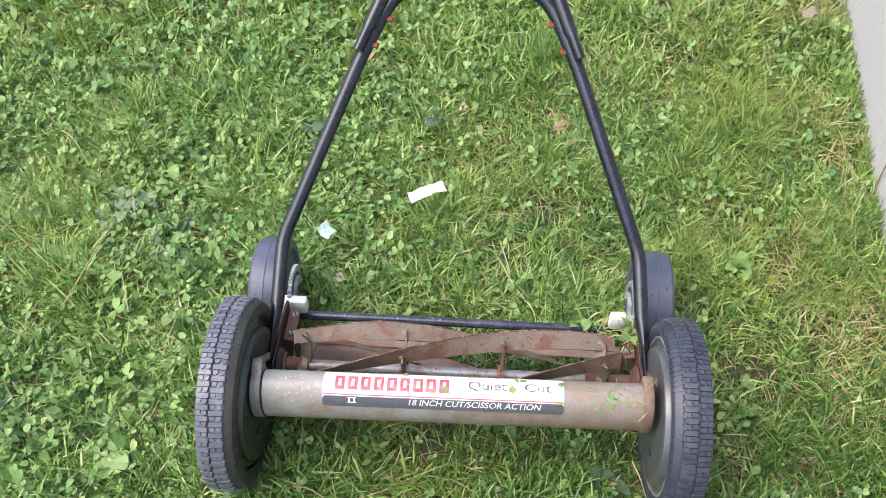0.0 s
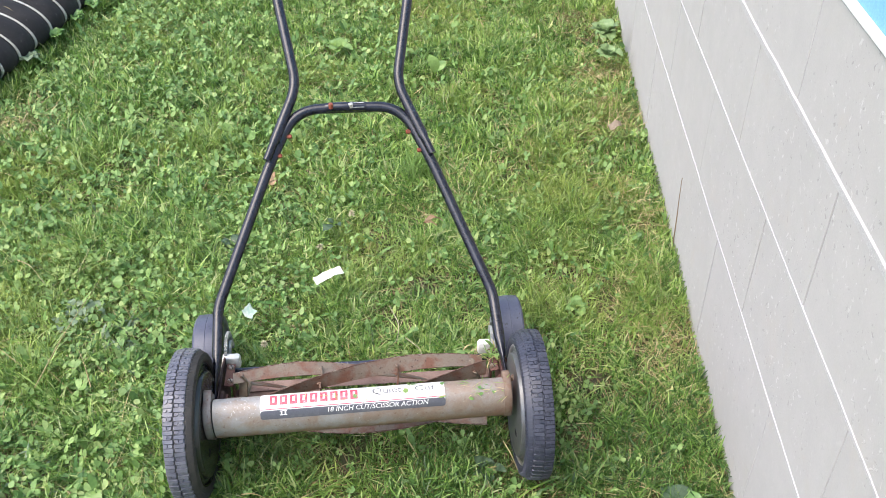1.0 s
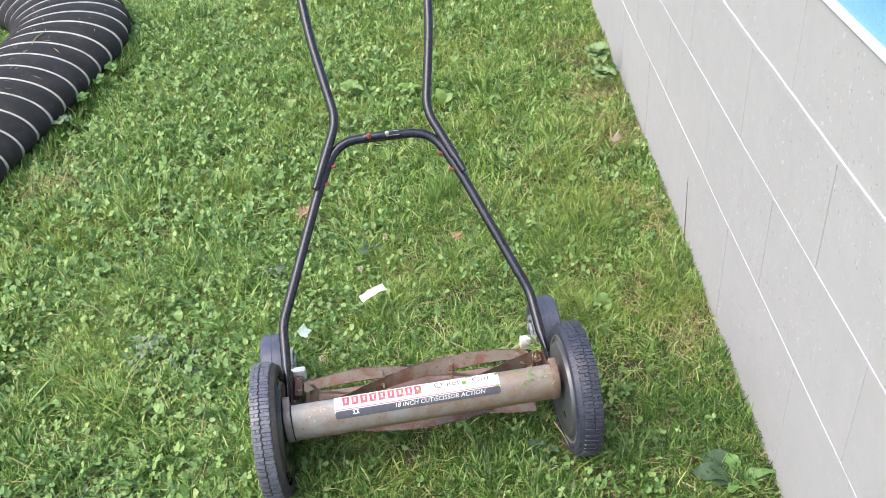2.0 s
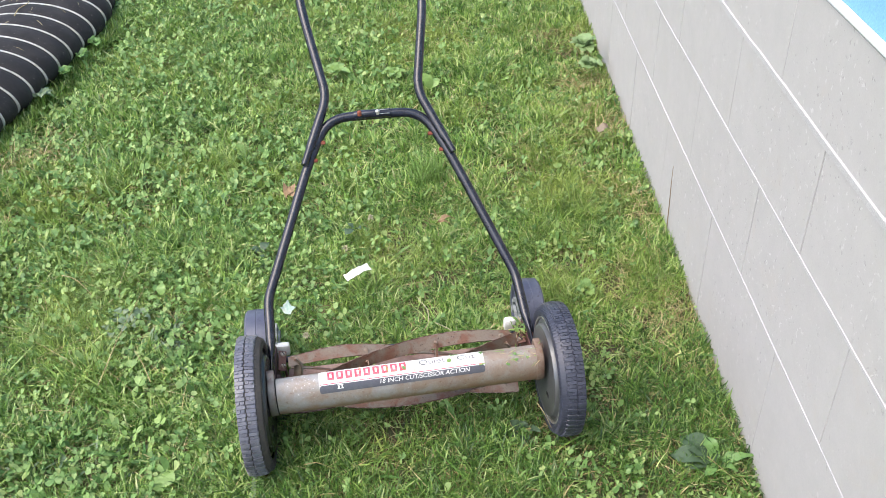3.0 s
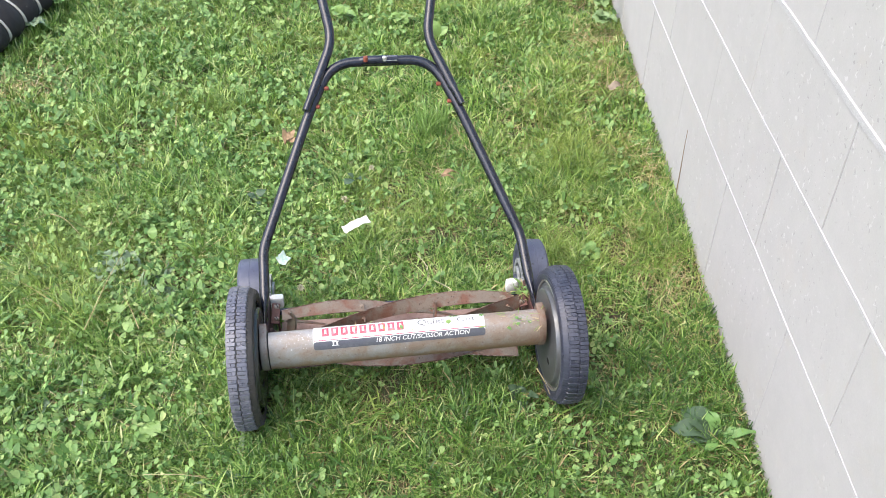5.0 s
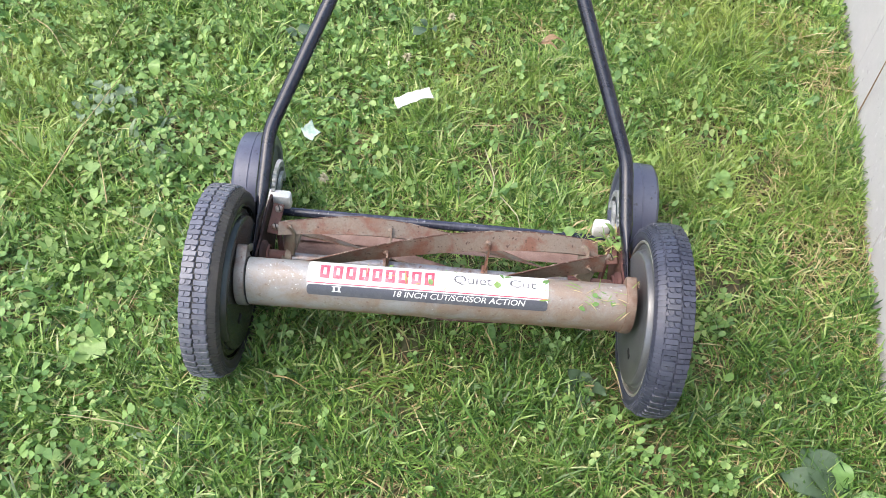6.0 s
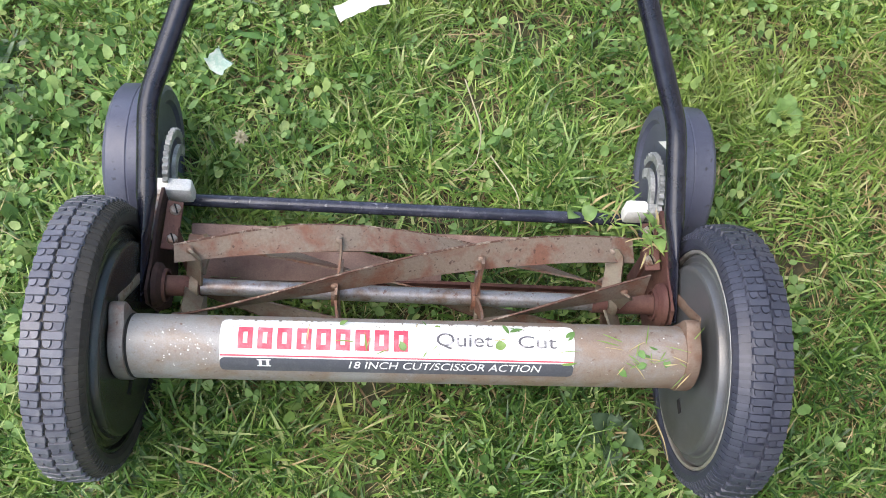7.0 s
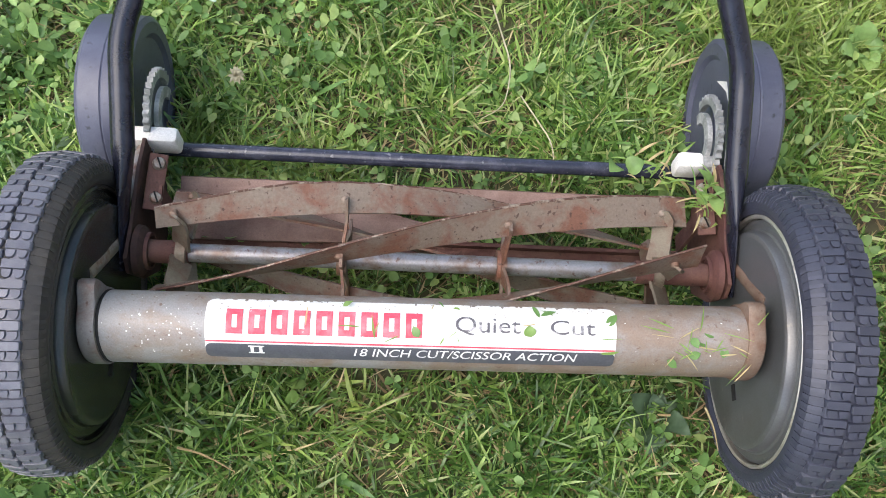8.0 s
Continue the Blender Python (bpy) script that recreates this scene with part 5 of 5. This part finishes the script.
# ragged low weeds among the grass
WIDE = ((0.0, 0.3), (0.3, 0.9), (0.6, 1.0), (0.85, 0.6), (1.0, 0.0))
for count, zone, mat in ((2600, (-0.85, -0.1, 0.3, 1.5), BROAD), (900, (-0.85, -0.1, 0.3, 1.5), GREYLEAF), (900, (-0.1, 0.8, 0.3, 1.5), BROAD), (3600, (-1.4, 0.3, 1.45, 3.2), BROAD), (900, (0.3, 1.1, 1.45, 3.0), BROAD)):
    x, y, under = scatter(count, *zone)
    k = speckle(x, y, 7) + 0.5 * speckle(x, y, 19) > gen.uniform(0.55, 0.95, len(x))
    x, y = x[k], y[k]
    blades("low_weeds", x, y, gen.uniform(0.02, 0.045, len(x)), gen.uniform(0.005, 0.012, len(x)), gen.uniform(0.5, 1.6, len(x)), mat, "small ragged low weeds among the lawn grass", "weeds", WIDE)


def clovers(name, x, y, size, height):
    """Three-leaved clover: each leaflet a folded fan on a thin stalk."""
    n = len(x)
    z0 = ground_height(x, y) + height
    ring = np.array([(0.0, 0.0, 0.0), (-0.36, 0.38, 0.10), (-0.46, 0.80, 0.16), (-0.2, 1.03, 0.10), (0.0, 0.95, 0.02), (0.2, 1.03, 0.10), (0.46, 0.80, 0.16), (0.36, 0.38, 0.10), (0.0, 0.5, 0.0)])
    az = gen.uniform(0, 2 * np.pi, n)
    tx, ty = gen.normal(0, 0.62, n), gen.normal(0, 0.62, n)
    v = np.zeros((n, 3, 9, 3))
    for k in range(3):
        a = az + k * 2 * np.pi / 3 + gen.normal(0, 0.32, n)
        droop = gen.uniform(-0.9, 0.5, n)
        own = size * gen.uniform(0.65, 1.15, n)
        u, w = ring[:, 0][None] * own[:, None], ring[:, 1][None] * own[:, None]
        c, s = np.cos(a)[:, None], np.sin(a)[:, None]
        px, py = c * w - s * u, s * w + c * u
        pz = ring[:, 2][None] * size[:, None] + w * droop[:, None] + px * tx[:, None] + py * ty[:, None]
        v[:, k] = np.stack([x[:, None] + px, y[:, None] + py, z0[:, None] + pz], 2)
    b = (np.arange(n * 3) * 9)[:, None]
    idx = [0, 1, 2, 3, 4, 5, 6, 7]
    tris = np.concatenate([b + np.array([[8, idx[i], idx[(i + 1) % 8]]]) for i in range(8)])
    return stuff(name, v.reshape(-1, 3), [tris], CLOVER, "small three-leaved clover growing in the lawn", "clover")


def round_leaves(count, zone, size, mat, label):
    """Low single leaves, cupped and tilted, in loose colonies."""
    x, y, under = scatter(count, *zone)
    k = (speckle(x, y, 6) + 0.6 * speckle(x, y, 17) > gen.uniform(0.55, 1.15, len(x))) & (np.hypot(x - 0.615, y - 0.535) > 0.085)
    x, y = x[k], y[k]
    n = len(x)
    own = gen.uniform(*size, n)
    wide = gen.uniform(0.62, 1.0, n)
    az, tilt, roll = gen.uniform(0, 2 * np.pi, n), gen.normal(0.15, 0.4, n), gen.normal(0, 0.45, n)
    rim = [(0.0, 0.0), (-0.34, 0.10), (-0.50, 0.42), (-0.36, 0.78), (0.0, 1.0), (0.36, 0.78), (0.50, 0.42), (0.34, 0.10), (0.0, 0.45)]
    v = np.zeros((n, 9, 3))
    z0 = ground_height(x, y) + gen.uniform(0.012, 0.036, n)
    for i, (u, w) in enumerate(rim):
        e = gen.uniform(0.9, 1.1, n)
        px, py = u * own * wide * e, w * own * e
        pz = (0.0 if i == 8 else 0.14) * own * gen.uniform(0.2, 1.6, n) + py * tilt + px * roll
        v[:, i] = np.stack([x + np.cos(az) * px - np.sin(az) * py, y + np.sin(az) * px + np.cos(az) * py, z0 + pz], 1)
    b = (np.arange(n) * 9)[:, None]
    tris = np.concatenate([b + np.array([[8, i, (i + 1) % 8]]) for i in range(8)])
    return stuff("low_weeds", v.reshape(-1, 3), [tris], mat, label, "weeds")


def clover_zone(count, zone, size, lift=(0.016, 0.046), more=0.0):
    x, y, under = scatter(count, *zone)
    m = 1.6 * (speckle(x, y, 4) - 0.5) + 0.9 * (speckle(x, y, 14) - 0.5) + 0.75 * np.clip(-x + 0.05, -0.7, 0.6) - 0.02 + more - 0.4 * np.clip((0.85 - y) / 0.2, 0, 1) * np.clip((x + 0.25) / 0.2, 0, 1) - 0.42 * np.clip((1.3 - y) / 0.2, 0, 1) * np.clip((y - 0.75) / 0.15, 0, 1)
    k = (gen.uniform(-0.9, 1.0, len(x)) < m) & (np.hypot(x - 0.615, y - 0.535) > 0.085)
    x, y, under = x[k], y[k], under[k]
    h = gen.uniform(*lift, len(x))
    h = np.where(under, np.minimum(h, 0.03), h)
    return clovers("clover", x, y, gen.uniform(*size, len(x)), h)


clover_zone(11000, NEAR, (0.0045, 0.0120), (0.010, 0.038), 0.12)
clover_zone(14000, (-1.5, 1.25, 1.45, 3.4), (0.0060, 0.0155), (0.016, 0.045), 0.04)
round_leaves(3400, (-0.85, 0.1, 0.95, 1.5), (0.005, 0.014), CLOVER, "small round-leaved weeds among the clover")
round_leaves(900, (-0.85, -0.25, 0.3, 0.95), (0.005, 0.013), CLOVER, "small round-leaved weeds among the clover")
round_leaves(1100, (0.1, 0.8, 0.3, 1.5), (0.005, 0.012), CLOVER, "small round-leaved weeds among the grass")
round_leaves(6500, (-1.4, 0.3, 1.45, 3.2), (0.006, 0.018), CLOVER, "small round-leaved weeds among the clover")
round_leaves(1600, (0.3, 1.1, 1.45, 3.0), (0.006, 0.016), CLOVER, "small round-leaved weeds among the grass")
clover_zone(700, (-0.85, -0.28, 0.3, 1.3), (0.008, 0.016), (0.015, 0.045))
clover_zone(3200, (-1.5, -0.75, 0.25, 1.45), (0.009, 0.018))
clover_zone(1500, (-1.5, 0.7, -0.9, 0.25), (0.009, 0.018))
clover_zone(1500, (-1.9, 1.6, 3.4, 5.4), (0.012, 0.024))

# ---- blocks of the wall, siding above it ----
BLOCK_L = 0.4064
V0 = 0.3058
for r in range(4):
    z0, z1 = COURSES[r], COURSES[r + 1]
    if r == 0:
        z0 = SOIL - 0.06
    hgt = z1 - z0 - 0.004
    data = mesh("block", box(0.02, BLOCK_L - 0.0036, hgt, 0.0008), BLOCK, 0)
    for i in range(-6, 14):
        y = V0 + BLOCK_L * (i + 0.5 * ((r + 1) % 2)) + BLOCK_L / 2
        jitter = random.Random(r * 50 + i)
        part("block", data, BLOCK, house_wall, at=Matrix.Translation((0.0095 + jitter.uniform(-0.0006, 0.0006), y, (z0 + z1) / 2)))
for r, w in ((1, 0.0060), (2, 0.0090), (3, 0.0165)):
    z = COURSES[r]
    v, f = [], []
    k = random.Random(r)
    steps = 180
    for i in range(steps + 1):
        y = -2.0 + 8.8 * i / steps
        a, b = w / 2 * k.uniform(0.75, 1.15), w / 2 * k.uniform(0.75, 1.15)
        for x, dz in ((0.006, -a - 0.001), (-0.0012 - 0.08 * w, -a * 0.6), (-0.0014 - 0.08 * w, b * 0.6), (0.006, b + 0.001)):
            v.append((x, y, z + dz + 0.0006 * math.sin(i * 0.7)))
    for i in range(steps):
        for j in range(3):
            f.append((i * 4 + j, i * 4 + j + 1, i * 4 + 5 + j, i * 4 + 4 + j))
    part("mortar_line", (v, f), MORTAR, house_wall, "pale struck mortar line", smooth=60)

siding = thing("siding", "light blue lapped siding with a white starter strip above the block wall", "siding", WALL, kind="structure")
part("starter_strip", box(0.018, 8.8, 0.012, 0.003, (0.005, 2.4, COURSES[4] + 0.0065)), TRIMW, siding, "white starter strip", smooth=12)
zb = COURSES[4] + 0.0135
for i in range(6):
    h = 0.056 if i % 2 == 0 else 0.05
    lap = plate([(0, 0), (0.012, 0), (0.012, h), (0.010, h)], -2.0, 6.8)
    v = [(y + 0.002, x, z + zb) for x, y, z in lap[0]]
    part("board", (v, lap[1]), BLUE, siding, smooth=20)
    part("board_edge", box(0.014, 8.8, 0.0135, 0.003, (0.006, 2.4, zb + h + 0.0075)), TRIMW, siding, "white board edge", smooth=12)
    zb += h + 0.0155
part("upper_wall", box(0.16, 8.8, 1.9, 0.01, (0.105, 2.4, 2.16)), BLUE, siding, smooth=12)

# plain walls and roof that close the house behind
house_rest = thing("wall_house", "plain grey walls and flat roof closing the house", "wall", WALL, kind="structure")
part("wall_back", box(0.18, 9.0, 3.15, 0, (5.9, 2.4, 1.50)), BLOCK, house_rest)
for y in (-2.0, 6.8):
    part("wall_end", box(5.62, 0.18, 3.15, 0, (3.0, y, 1.50)), BLOCK, house_rest)
part("roof", box(6.2, 9.4, 0.12, 0.01, (3.0, 2.4, 3.18)), TRIMW, house_rest, "plain flat roof edge", smooth=12)
